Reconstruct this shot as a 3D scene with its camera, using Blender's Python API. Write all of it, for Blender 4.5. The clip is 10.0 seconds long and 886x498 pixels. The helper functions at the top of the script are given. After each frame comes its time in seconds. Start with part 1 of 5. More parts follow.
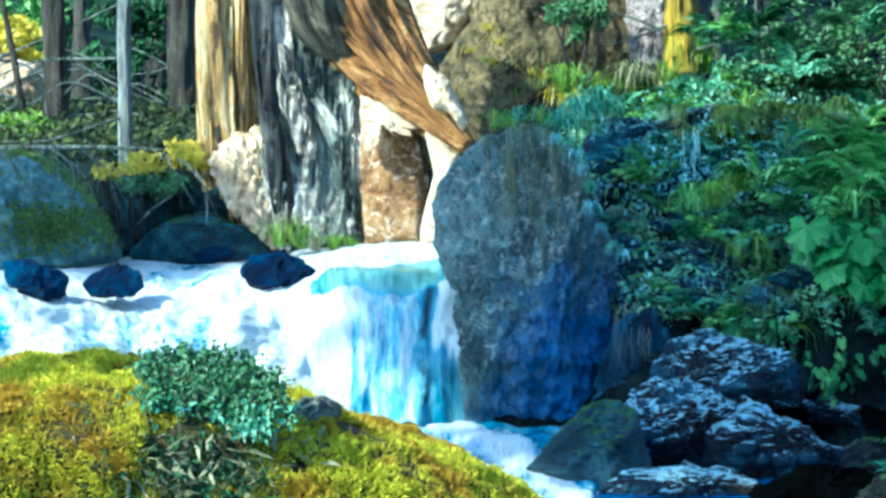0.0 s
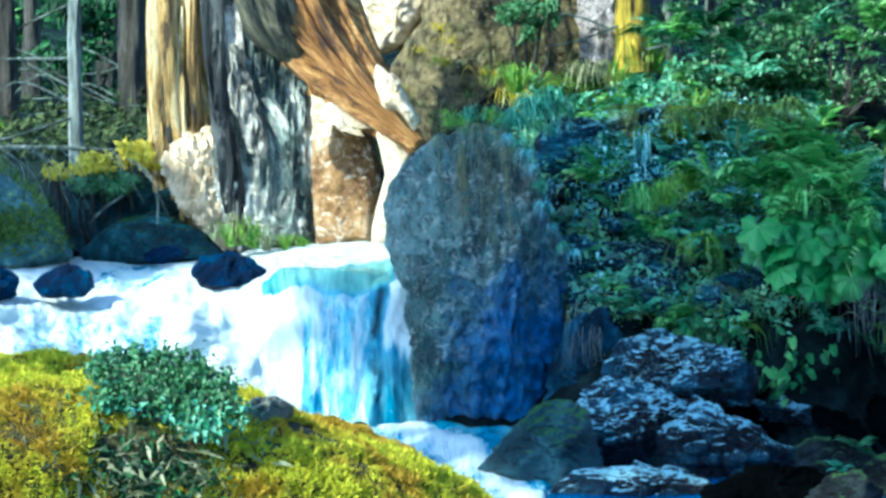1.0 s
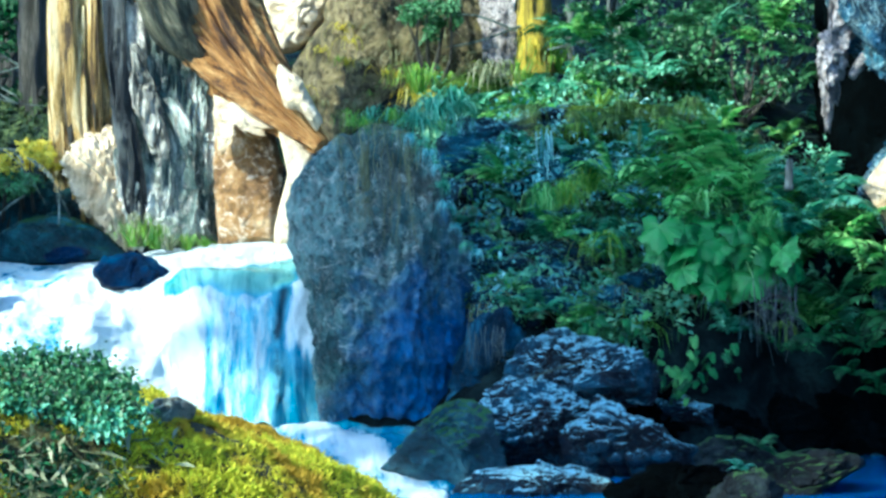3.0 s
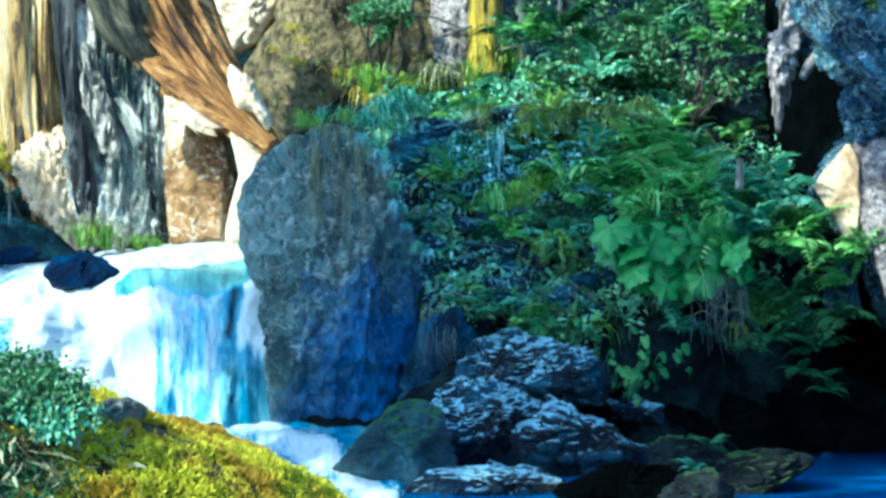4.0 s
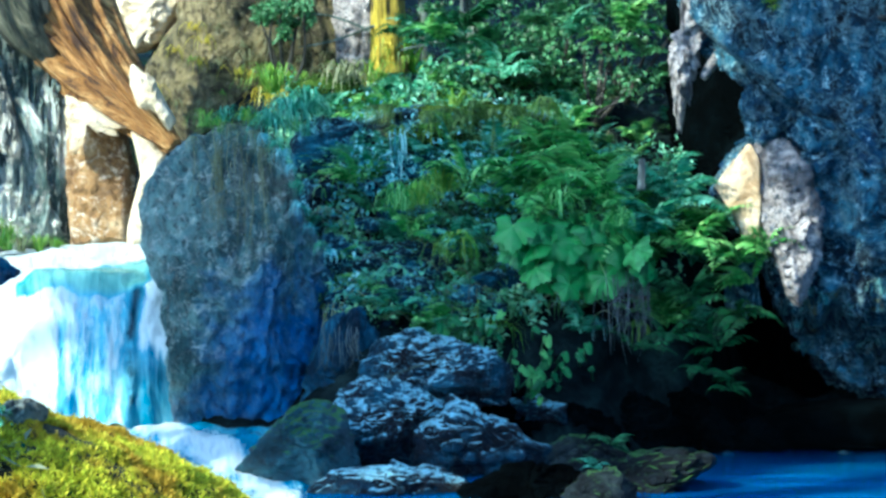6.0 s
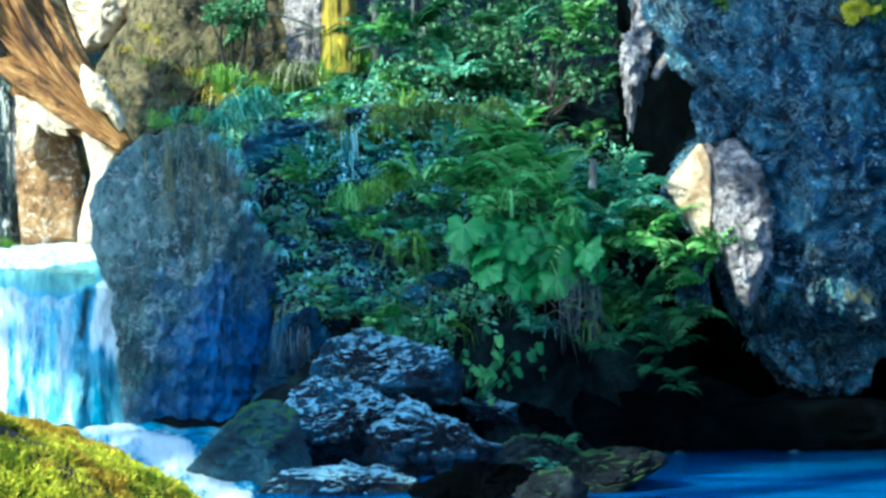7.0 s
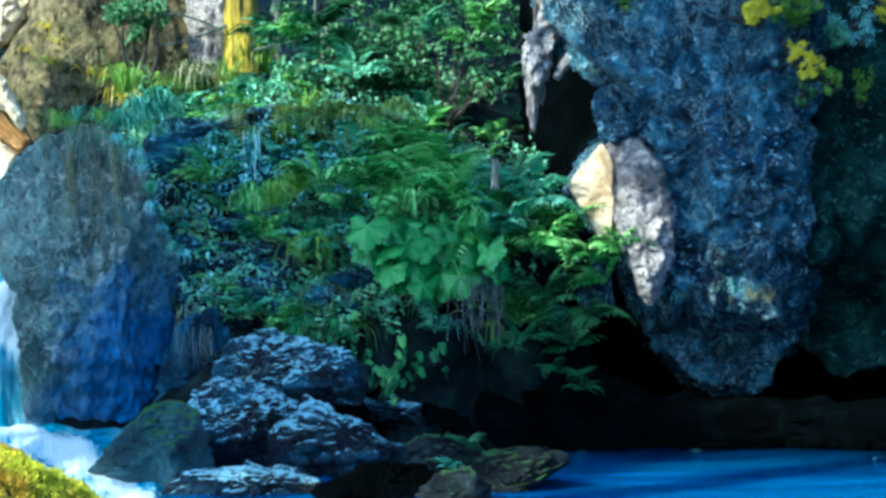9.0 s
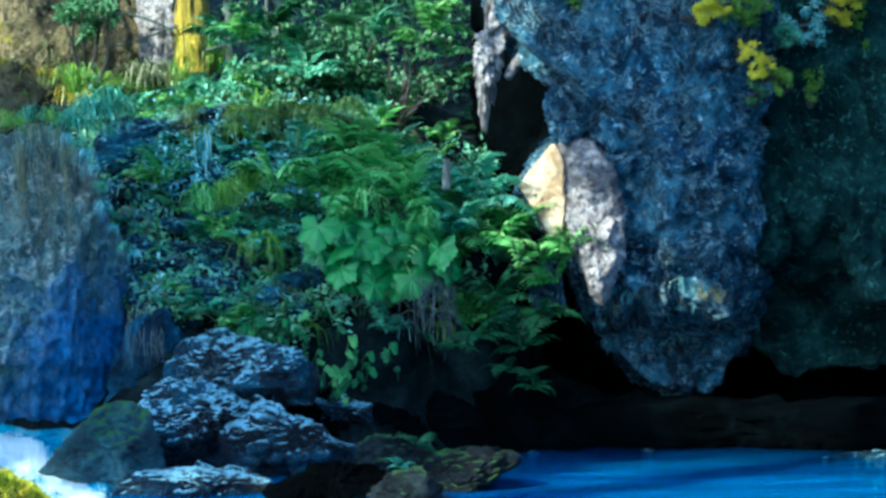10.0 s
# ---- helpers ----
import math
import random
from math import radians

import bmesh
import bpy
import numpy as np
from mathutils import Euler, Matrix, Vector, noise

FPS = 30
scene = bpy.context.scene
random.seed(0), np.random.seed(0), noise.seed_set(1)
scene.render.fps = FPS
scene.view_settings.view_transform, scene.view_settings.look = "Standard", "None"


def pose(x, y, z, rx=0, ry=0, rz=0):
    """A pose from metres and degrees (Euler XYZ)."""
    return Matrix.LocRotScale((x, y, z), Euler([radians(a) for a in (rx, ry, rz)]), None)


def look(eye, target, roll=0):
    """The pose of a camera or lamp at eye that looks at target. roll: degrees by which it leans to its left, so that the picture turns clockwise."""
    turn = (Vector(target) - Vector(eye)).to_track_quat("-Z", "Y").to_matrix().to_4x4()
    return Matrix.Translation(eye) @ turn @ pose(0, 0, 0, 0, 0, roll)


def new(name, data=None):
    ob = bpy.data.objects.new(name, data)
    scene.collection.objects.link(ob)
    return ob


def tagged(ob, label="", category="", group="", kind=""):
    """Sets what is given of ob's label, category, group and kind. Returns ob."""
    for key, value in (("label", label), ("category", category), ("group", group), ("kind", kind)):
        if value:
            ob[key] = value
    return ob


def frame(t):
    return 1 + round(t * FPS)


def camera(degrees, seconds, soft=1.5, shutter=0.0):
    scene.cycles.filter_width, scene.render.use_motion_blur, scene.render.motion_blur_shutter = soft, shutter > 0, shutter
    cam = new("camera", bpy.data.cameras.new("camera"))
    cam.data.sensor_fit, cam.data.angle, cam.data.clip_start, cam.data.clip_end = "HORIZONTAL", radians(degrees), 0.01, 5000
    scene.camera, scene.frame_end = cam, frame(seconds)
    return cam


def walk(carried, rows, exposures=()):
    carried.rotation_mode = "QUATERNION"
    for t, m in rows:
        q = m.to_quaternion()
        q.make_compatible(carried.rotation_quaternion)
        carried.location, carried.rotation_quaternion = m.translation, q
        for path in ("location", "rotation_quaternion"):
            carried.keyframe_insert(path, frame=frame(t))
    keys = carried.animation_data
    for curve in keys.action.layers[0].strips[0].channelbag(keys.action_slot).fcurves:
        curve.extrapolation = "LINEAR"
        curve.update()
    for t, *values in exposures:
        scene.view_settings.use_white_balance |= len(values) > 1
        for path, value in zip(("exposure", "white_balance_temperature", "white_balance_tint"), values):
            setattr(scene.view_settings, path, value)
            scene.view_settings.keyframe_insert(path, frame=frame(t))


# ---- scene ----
# ---- camera: it stands on the near bank and turns slowly to its right ----
EYE, TILT, RATE = 1.12, -2.291, 0.9880
cam = camera(17.83, 10.0, soft=2.85)
walk(cam, [(t, pose(0, 0, EYE, 90 + TILT, 0, -RATE * t)) for t in (0.0, 0.1, 0.2, 0.5, 1.0, 2.5, 5.0, 7.5, 9.0, 9.5, 9.8, 9.9, 10.0)],
     exposures=[(0.0, 1.81, 4770, -4), (10.0, 1.84, 4770, -4)])

# ---- light: a high sun from the near left through a gap in the trees, and blue sky ----
SUN_FROM = Vector((-0.72, -0.48, 0.60)).normalized()
world = bpy.data.worlds.new("sky")
scene.world = world
world.use_nodes = True
wn = world.node_tree
sky = wn.nodes.new("ShaderNodeTexSky")
sky.sky_type, sky.sun_disc = "NISHITA", False
sky.sun_elevation = math.asin(SUN_FROM.z)
sky.sun_rotation = math.atan2(SUN_FROM.x, SUN_FROM.y)
wn.links.new(sky.outputs[0], wn.nodes["Background"].inputs[0])
wn.nodes["Background"].inputs[1].default_value = 0.15
sun_data = bpy.data.lights.new("sun", "SUN")
sun_data.energy, sun_data.angle, sun_data.color = 3.1, radians(0.55), (1.0, 0.82, 0.56)
sun = new("sun", sun_data)
sun.matrix_world = look(SUN_FROM * 30, (0, 0, 0))

# ---- where things stand, placed to fit the camera's view: b, h its first pixel column and row (2 mm at ten metres); d metres away ----
STEP = 1 / 5000.0


def at(b, h, d):
    b, h, d = np.asarray(b, float), np.asarray(h, float), np.asarray(d, float)
    a = (b - 784) * STEP
    return np.stack([d * np.sin(a), d * np.cos(a), EYE - d * (h - 241) * STEP + 0 * a], -1)


# ---- noise ----
def lattice(i, seed):
    h = i[..., 0] * 374761393 + i[..., 1] * 668265263 + i[..., 2] * 2147483647 + seed * 974634213
    h = (h ^ (h >> 13)) * 1274126177
    h = h ^ (h >> 16)
    return (h & 0xFFFF) / 65535.0


def vnoise(p, seed=0):
    i = np.floor(p).astype(np.int64)
    f = p - i
    f = f * f * (3 - 2 * f)
    out = np.zeros(p.shape[:-1])
    for dx in (0, 1):
        for dy in (0, 1):
            for dz in (0, 1):
                w = (f[..., 0] if dx else 1 - f[..., 0]) * (f[..., 1] if dy else 1 - f[..., 1]) * (f[..., 2] if dz else 1 - f[..., 2])
                out += w * lattice(i + np.array([dx, dy, dz]), seed)
    return out * 2 - 1


def fbm(p, octaves=4, seed=0):
    out, amp = 0, 1.0
    for k in range(octaves):
        out = out + amp * vnoise(p * 2.03 ** k, seed + k)
        amp *= 0.5
    return out


def plates(p, seed=0):
    """Broken plates: each cell of space at a height of its own, with a dip between neighbours."""
    i = np.floor(p).astype(np.int64)
    best = np.full(p.shape[:-1], 9.0)
    second, tall = best.copy(), best * 0
    for dx in (-1, 0, 1):
        for dy in (-1, 0, 1):
            for dz in (-1, 0, 1):
                c = i + np.array([dx, dy, dz])
                r = np.linalg.norm(p - c - np.stack([lattice(c, seed + s) for s in (11, 23, 37)], -1), axis=-1)
                second = np.minimum(second, np.maximum(best, r))
                tall = np.where(r < best, lattice(c, seed + 51), tall)
                best = np.minimum(best, r)
    edge = np.clip((second - best) / 0.22, 0, 1)
    return (tall - 0.5) * edge - 0.35 * (1 - edge)


def ridged(p, octaves=5, seed=0):
    out, amp = 0, 1.0
    for k in range(octaves):
        out = out + amp * (0.45 - 1.6 * np.abs(vnoise(p * 2.07 ** k, seed + k)))
        amp *= 0.52
    return out


# ---- mesh helpers ----
def part(name, verts, faces, material, parent=None, label="", smooth=True, uv=None, home=None):
    """One mesh object; its origin is at home, or at the middle of its foot."""
    verts = np.asarray(verts, float)
    if home is None:
        home = (verts[:, 0].mean(), verts[:, 1].mean(), verts[:, 2].min())
    home = Vector(home)
    mesh = bpy.data.meshes.new(name)
    mesh.from_pydata((verts - np.array(home)).tolist(), [], [tuple(f) for f in np.asarray(faces).tolist()] if not isinstance(faces, list) else faces)
    mesh.materials.append(material)
    if smooth:
        mesh.polygons.foreach_set("use_smooth", [True] * len(mesh.polygons))
    if uv is not None:
        layer = mesh.uv_layers.new(name="UVMap")
        index = np.zeros(len(mesh.loops), int)
        mesh.loops.foreach_get("vertex_index", index)
        layer.data.foreach_set("uv", np.asarray(uv, float)[index].ravel())
    mesh.update()
    ob = new(name, mesh)
    if parent is None:
        ob.location = home
    else:
        ob.parent = parent
        ob.location = home - parent.location if parent.parent is None else home - parent.location - parent.parent.location
    if label:
        tagged(ob, label)
    return ob


def thing(name, place, label, category, group=""):
    ob = new(name)
    ob.empty_display_size = 0.1
    ob.location = Vector([float(c) for c in place])
    return tagged(ob, label, category, group)


def grid_faces(rows, cols, closed=True):
    r, c = np.meshgrid(np.arange(rows - 1), np.arange(cols if closed else cols - 1), indexing="ij")
    n = (c + 1) % cols
    return np.stack([r * cols + c, r * cols + n, (r + 1) * cols + n, (r + 1) * cols + c], -1).reshape(-1, 4)


def stone(name, outline, d, thick, material, label="", category="rock", rough=0.03, chunk=0.05, grain=3.0, block=2.2,
          n=96, rings=26, seed=1, box=0.75, lean=0.0, stretch=(1, 1, 1), group="", parent=None, cuts=0, cut_at=(0.5, 0.85), under=0.0, under_at=None, centre=None, bias=(0.0, 0.0), tops=False, back=None):
    """A closed solid rock: its outline across the view, its half thickness along it, broken up by ledges and grain."""
    pts = np.array(outline, float)
    c = np.array(centre, float) if centre else (pts.max(0) + pts.min(0)) / 2
    edge = np.linspace(0, 1, 24, endpoint=False)[:, None]
    rel = np.concatenate([pa + (pb - pa) * edge for pa, pb in zip(pts, np.roll(pts, -1, 0))]) - c
    ang = np.arctan2(rel[:, 1], rel[:, 0])
    order = np.argsort(ang)
    theta = np.linspace(-np.pi, np.pi, n, endpoint=False)
    radius = np.interp(theta, ang[order], np.linalg.norm(rel, axis=1)[order], period=2 * np.pi)
    kernel = np.array([0.25, 0.5, 0.25])
    radius = np.convolve(np.r_[radius[-1], radius, radius[0]], kernel, "valid")
    phi = np.linspace(0.03, np.pi - 0.03, rings * 2)
    s = np.sin(phi)[:, None] ** box
    y = -np.cos(phi)[:, None] * np.ones(n)
    bb = c[0] + s * radius * np.cos(theta)
    hh = c[1] + s * radius * np.sin(theta)
    dd = d + np.sign(y) * np.abs(y) ** 0.85 * thick - lean * (hh - c[1]) * STEP * d
    p = at(bb, hh, dd)
    mid = at(c[0], c[1], d)
    size = np.ptp(p.reshape(-1, 3), axis=0).max() / 2
    way = np.stack([s * np.cos(theta), y, -s * np.sin(theta)], -1)
    way /= np.linalg.norm(way, axis=-1, keepdims=True)
    q = (p - mid) * np.array(stretch) + seed * 7.3
    disp = chunk * plates(q * block / size + 0.3 * fbm(q * 3 / size, 3, seed)[..., None], seed) + rough * (0.5 * fbm(q * grain / size, 5, seed + 5) + ridged(q * grain / size, 5, seed + 15))
    if cuts:
        rs = np.random.RandomState(seed * 13 + 1)
        half = np.array([np.ptp(p[..., 0]) / 2, thick, np.ptp(p[..., 2]) / 2])
        e = (p - mid) / half
        for k in range(cuts):
            nv = np.array([rs.normal(bias[0], 0.5), -1.0, abs(rs.normal(0.15, 0.5)) - 0.1 + bias[1]])
            if tops and k % 3 == 2:
                nv = np.array([rs.normal(0, 0.45), -0.45, 1.0])
            nv /= np.linalg.norm(nv)
            over = np.maximum(0, (e * nv).sum(-1) - rs.uniform(*cut_at))
            e = e - over[..., None] * nv * 0.92
        p = mid + e * half
    if under:
        low = np.clip((hh - c[1]) / (np.ptp(pts[:, 1]) / 2) - 0.35, 0, 1) if under_at is None else np.clip((hh - under_at[0]) / (under_at[1] - under_at[0]), 0, 1)
        p[..., 1] += under * low * np.clip(-y, 0, 1)
    if back:
        p[..., 1] += back[2] * np.clip((bb - back[0]) / (back[1] - back[0]), 0, 1.3) ** 1.5 * np.clip(1 - y, 0, 1)
    p = p + way * (disp * size)[..., None]
    verts = p.reshape(-1, 3)
    faces = grid_faces(rings * 2, n).tolist()
    faces = [tuple(f) for f in faces] + [tuple(range(n - 1, -1, -1)), tuple(range(len(verts) - n, len(verts)))]
    ob = part(name, verts, faces, material, parent, "" if parent is None else label)
    return tagged(ob, label, category, group) if parent is None else ob


def spline(points, count):
    p = np.array(points, float)
    p = np.vstack([2 * p[0] - p[1], p, 2 * p[-1] - p[-2]])
    t = np.linspace(0, len(points) - 1 - 1e-6, count)
    i = t.astype(int)
    f = (t - i)[:, None]
    a, b, c, e = p[i], p[i + 1], p[i + 2], p[i + 3]
    return 0.5 * (2 * b + (c - a) * f + (2 * a - 5 * b + 4 * c - e) * f ** 2 + (3 * b - a - 3 * c + e) * f ** 3)


def tube_mesh(points, radii, sides=10, count=16, bark=0.0, seed=1, furrow=3.0, along=1.2):
    path = spline(points, count)
    rad = np.interp(np.linspace(0, 1, count), np.linspace(0, 1, len(radii)), radii)
    tan = np.gradient(path, axis=0)
    tan /= np.linalg.norm(tan, axis=1, keepdims=True)
    ref = np.array([0.31, 0.9, 0.2])
    e1 = np.cross(tan, ref)
    e1 /= np.linalg.norm(e1, axis=1, keepdims=True)
    e2 = np.cross(tan, e1)
    th = np.linspace(0, 2 * np.pi, sides, endpoint=False)
    ring = e1[:, None] * np.cos(th)[None, :, None] + e2[:, None] * np.sin(th)[None, :, None]
    length = np.r_[0, np.cumsum(np.linalg.norm(np.diff(path, axis=0), axis=1))]
    r = rad[:, None] * np.ones(sides)
    if bark:
        q = np.stack([np.cos(th)[None] * furrow + 0 * r, np.sin(th)[None] * furrow + 0 * r, along * length[:, None] / max(rad) + 0 * r], -1)
        r = r * (1 + bark * (fbm(q + seed * 3.1, 4, seed) - 0.8 * np.abs(vnoise(q * np.array([1.7, 1.7, 0.5]) + seed, seed + 9))))
    verts = (path[:, None] + ring * r[..., None]).reshape(-1, 3)
    faces = [tuple(f) for f in grid_faces(count, sides).tolist()] + [tuple(range(sides - 1, -1, -1)), tuple(range(len(verts) - sides, len(verts)))]
    return verts, faces


def leaf_mesh(centre, way, up, size, width=0.5, fold=0.15, droop=0.2):
    """Many pointed, folded leaves: base, two shoulders, midrib, tip."""
    n = len(centre)
    way = way / np.linalg.norm(way, axis=1, keepdims=True)
    side = np.cross(way, up)
    side /= np.linalg.norm(side, axis=1, keepdims=True) + 1e-9
    nor = np.cross(side, way)
    z = size[:, None]
    base = centre
    mid = centre + way * z * 0.5 + nor * z * 0.02
    left = centre + way * z * 0.42 + side * z * width * 0.5 + nor * z * fold
    right = centre + way * z * 0.42 - side * z * width * 0.5 + nor * z * fold
    tip = centre + way * z - nor * z * droop
    verts = np.stack([base, left, mid, right, tip], 1).reshape(-1, 3)
    k = np.arange(n)[:, None] * 5
    faces = np.concatenate([k + np.array([0, 2, 1]), k + np.array([0, 3, 2]), k + np.array([1, 2, 4]), k + np.array([2, 3, 4])])
    return verts, faces


# ---- materials ----
def node(nt, kind, inputs=(), operation="", feature="", data_type=""):
    nd = nt.nodes.new("ShaderNode" + kind)
    if operation:
        nd.operation = operation
    if feature:
        nd.feature = feature
    if data_type:
        nd.data_type = data_type
    for key, value in dict(inputs).items():
        if hasattr(value, "is_linked"):
            nt.links.new(value, nd.inputs[key])
        else:
            nd.inputs[key].default_value = value
    return nd


def base_material(name):
    mat = bpy.data.materials.new(name)
    mat.use_nodes = True
    nt = mat.node_tree
    return mat, nt, nt.nodes["Principled BSDF"]


def ramp(nt, fac, stops):
    nd = node(nt, "ValToRGB", {"Fac": fac})
    els = nd.color_ramp.elements
    while len(els) < len(stops):
        els.new(0.5)
    for el, (pos, col) in zip(els, stops):
        el.position, el.color = pos, (*col, 1)
    return nd.outputs["Color"]


def grey(nt, fac, low, high):
    nd = node(nt, "MapRange", {0: fac, 1: low, 2: high})
    nd.clamp = True
    return nd.outputs[0]


def mix(nt, fac, a, b):
    nd = node(nt, "Mix", data_type="RGBA")
    for slot, value in ((0, fac), (6, a), (7, b)):
        if hasattr(value, "is_linked"):
            nt.links.new(value, nd.inputs[slot])
        else:
            nd.inputs[slot].default_value = value if slot == 0 else (*value, 1)
    return nd.outputs[2]


def place(nt, scale=(1, 1, 1), turn=(0, 0, 0)):
    geo = node(nt, "NewGeometry")
    mp = node(nt, "Mapping", {"Vector": geo.outputs["Position"], "Scale": tuple(1 / c for c in scale), "Rotation": turn})
    mp.vector_type = "TEXTURE"
    return mp.outputs[0], geo


def tex(nt, vec, scale, detail=6.0, rough=0.6, warp=0.0):
    return node(nt, "TexNoise", {"Vector": vec, "Scale": scale, "Detail": detail, "Roughness": rough, "Distortion": warp}).outputs["Fac"]


def rock_material(name, dark, mid, light, lichen=None, lichen_at=0.6, moss=None, moss_at=0.62, streak=(1, 1, 1), turn=(0, 0, 0),
                  scale=3.0, gloss=0.75, bump=0.5, fine=38.0, contrast=0.12, vein=0.0, vein_colour=(0.5, 0.5, 0.48), speck=0.5, sheen=0.5, lichen_top=0.0, drift=None, drift_at=0.54, shade_tint=None):
    """Weathered stone: broad tones, fine grain, dark pits, pale lichen, wavy veins and moss on what faces up."""
    mat, nt, bs = base_material(name)
    vec, geo = place(nt, streak, turn)
    flat, _ = place(nt)
    big = tex(nt, vec, scale, 9, 0.7, 0.6)
    col = ramp(nt, big, [(0.5 - contrast, dark), (0.5, mid), (0.5 + contrast, light)])
    if drift:
        wide = tex(nt, flat, scale * 0.45, 5, 0.6, 0.5)
        broad = mix(nt, grey(nt, big, 0.35, 0.65), tuple(c * 0.35 for c in drift), drift)
        col = mix(nt, grey(nt, wide, drift_at - 0.05, drift_at + 0.05), col, broad)
    grain = tex(nt, vec, fine, 6, 0.75)
    pits = node(nt, "Math", {0: grey(nt, grain, 0.5, 0.62), 1: speck}, operation="MULTIPLY").outputs[0]
    col = mix(nt, pits, col, tuple(c * 0.3 for c in dark))
    warped = tex(nt, flat, scale * 5, 6, 0.75)
    relief = node(nt, "Math", {0: big, 1: grain}, operation="ADD").outputs[0]
    if vein:
        wave = tex(nt, vec, scale * 1.7, 7, 0.65, 1.2)
        off = node(nt, "Math", {0: wave, 1: 0.5}, operation="SUBTRACT").outputs[0]
        off = node(nt, "Math", {0: off}, operation="ABSOLUTE").outputs[0]
        line = node(nt, "MapRange", {0: off, 1: 0.0, 2: vein, 3: 1.0, 4: 0.0}).outputs[0]
        broken = node(nt, "Math", {0: line, 1: grey(nt, warped, 0.42, 0.6)}, operation="MULTIPLY").outputs[0]
        col = mix(nt, broken, col, vein_colour)
        relief = node(nt, "Math", {0: relief, 1: broken}, operation="ADD").outputs[0]
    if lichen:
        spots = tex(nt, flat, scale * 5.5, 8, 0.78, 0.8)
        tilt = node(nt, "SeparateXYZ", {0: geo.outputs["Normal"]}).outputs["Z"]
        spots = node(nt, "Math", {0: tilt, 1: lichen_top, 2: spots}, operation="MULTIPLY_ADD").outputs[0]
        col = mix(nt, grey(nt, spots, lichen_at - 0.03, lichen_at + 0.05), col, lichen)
    # shade of one side painted in as a hue, past a frayed slanted edge
    if shade_tint:
        hue, spot, along, reach = shade_tint
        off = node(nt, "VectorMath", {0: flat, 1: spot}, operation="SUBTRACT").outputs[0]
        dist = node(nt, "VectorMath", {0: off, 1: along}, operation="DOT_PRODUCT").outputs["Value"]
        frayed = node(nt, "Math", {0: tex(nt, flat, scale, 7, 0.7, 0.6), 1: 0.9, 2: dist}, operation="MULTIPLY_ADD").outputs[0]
        shade_hue = mix(nt, grey(nt, grain, 0.3, 0.7), hue, tuple(c * 0.4 for c in hue))
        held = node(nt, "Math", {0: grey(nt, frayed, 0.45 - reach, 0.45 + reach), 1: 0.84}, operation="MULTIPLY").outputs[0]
        col = mix(nt, held, col, shade_hue)
    if moss:
        up = node(nt, "SeparateXYZ", {0: geo.outputs["Normal"]}).outputs["Z"]
        patch = node(nt, "Math", {0: up, 1: tex(nt, flat, scale * 1.4, 6, 0.7)}, operation="ADD").outputs[0]
        patch = node(nt, "Math", {0: patch, 1: 0.5}, operation="MULTIPLY").outputs[0]
        green = mix(nt, tex(nt, flat, 60, 3), tuple(c * 0.4 for c in moss), moss)
        col = mix(nt, grey(nt, patch, moss_at - 0.05, moss_at + 0.06), col, green)
    nt.links.new(col, bs.inputs["Base Color"])
    bs.inputs["Specular IOR Level"].default_value = sheen
    rr = node(nt, "MapRange", {0: warped, 1: 0.3, 2: 0.7, 3: max(0.12, gloss - 0.25), 4: min(1.0, gloss + 0.1)})
    nt.links.new(rr.outputs[0], bs.inputs["Roughness"])
    bp = node(nt, "Bump", {"Height": relief, "Strength": bump, "Distance": 0.03})
    nt.links.new(bp.outputs[0], bs.inputs["Normal"])
    return mat


def leaf_material(name, cols, patch=None, clear=0.35, gloss=0.45, size=2.0):
    """Leaves that differ one from the next, with light through them; patch: a second tone in drifts."""
    mat, nt, bs = base_material(name)
    geo = node(nt, "NewGeometry")
    info = node(nt, "ObjectInfo")
    wobble = node(nt, "Math", {0: geo.outputs["Random Per Island"], 1: info.outputs["Random"]}, operation="ADD").outputs[0]
    wobble = node(nt, "Math", {0: wobble, 1: 1.0}, operation="FRACT").outputs[0]
    col = ramp(nt, wobble, [(i / (len(cols) - 1), c) for i, c in enumerate(cols)])
    if patch:
        vec, _ = place(nt)
        col = mix(nt, grey(nt, tex(nt, vec, size, 4, 0.6), 0.46, 0.58), col, patch)
    nt.links.new(col, bs.inputs["Base Color"])
    bs.inputs["Roughness"].default_value = gloss
    through_leaf = node(nt, "BsdfTranslucent", {"Color": col})
    both = node(nt, "MixShader", {0: clear, 1: bs.outputs[0], 2: through_leaf.outputs[0]})
    nt.links.new(both.outputs[0], nt.nodes["Material Output"].inputs[0])
    return mat


def bark_material(name, dark, mid, light, turn=(0, 0, 0), streak=(9, 9, 1.2), moss=None, gloss=0.8, bump=1.0, scale=2.0, contrast=0.1):
    return rock_material(name, dark, mid, light, moss=moss, moss_at=0.6, streak=streak, turn=turn, scale=scale, gloss=gloss, bump=bump, fine=9.0, contrast=contrast)


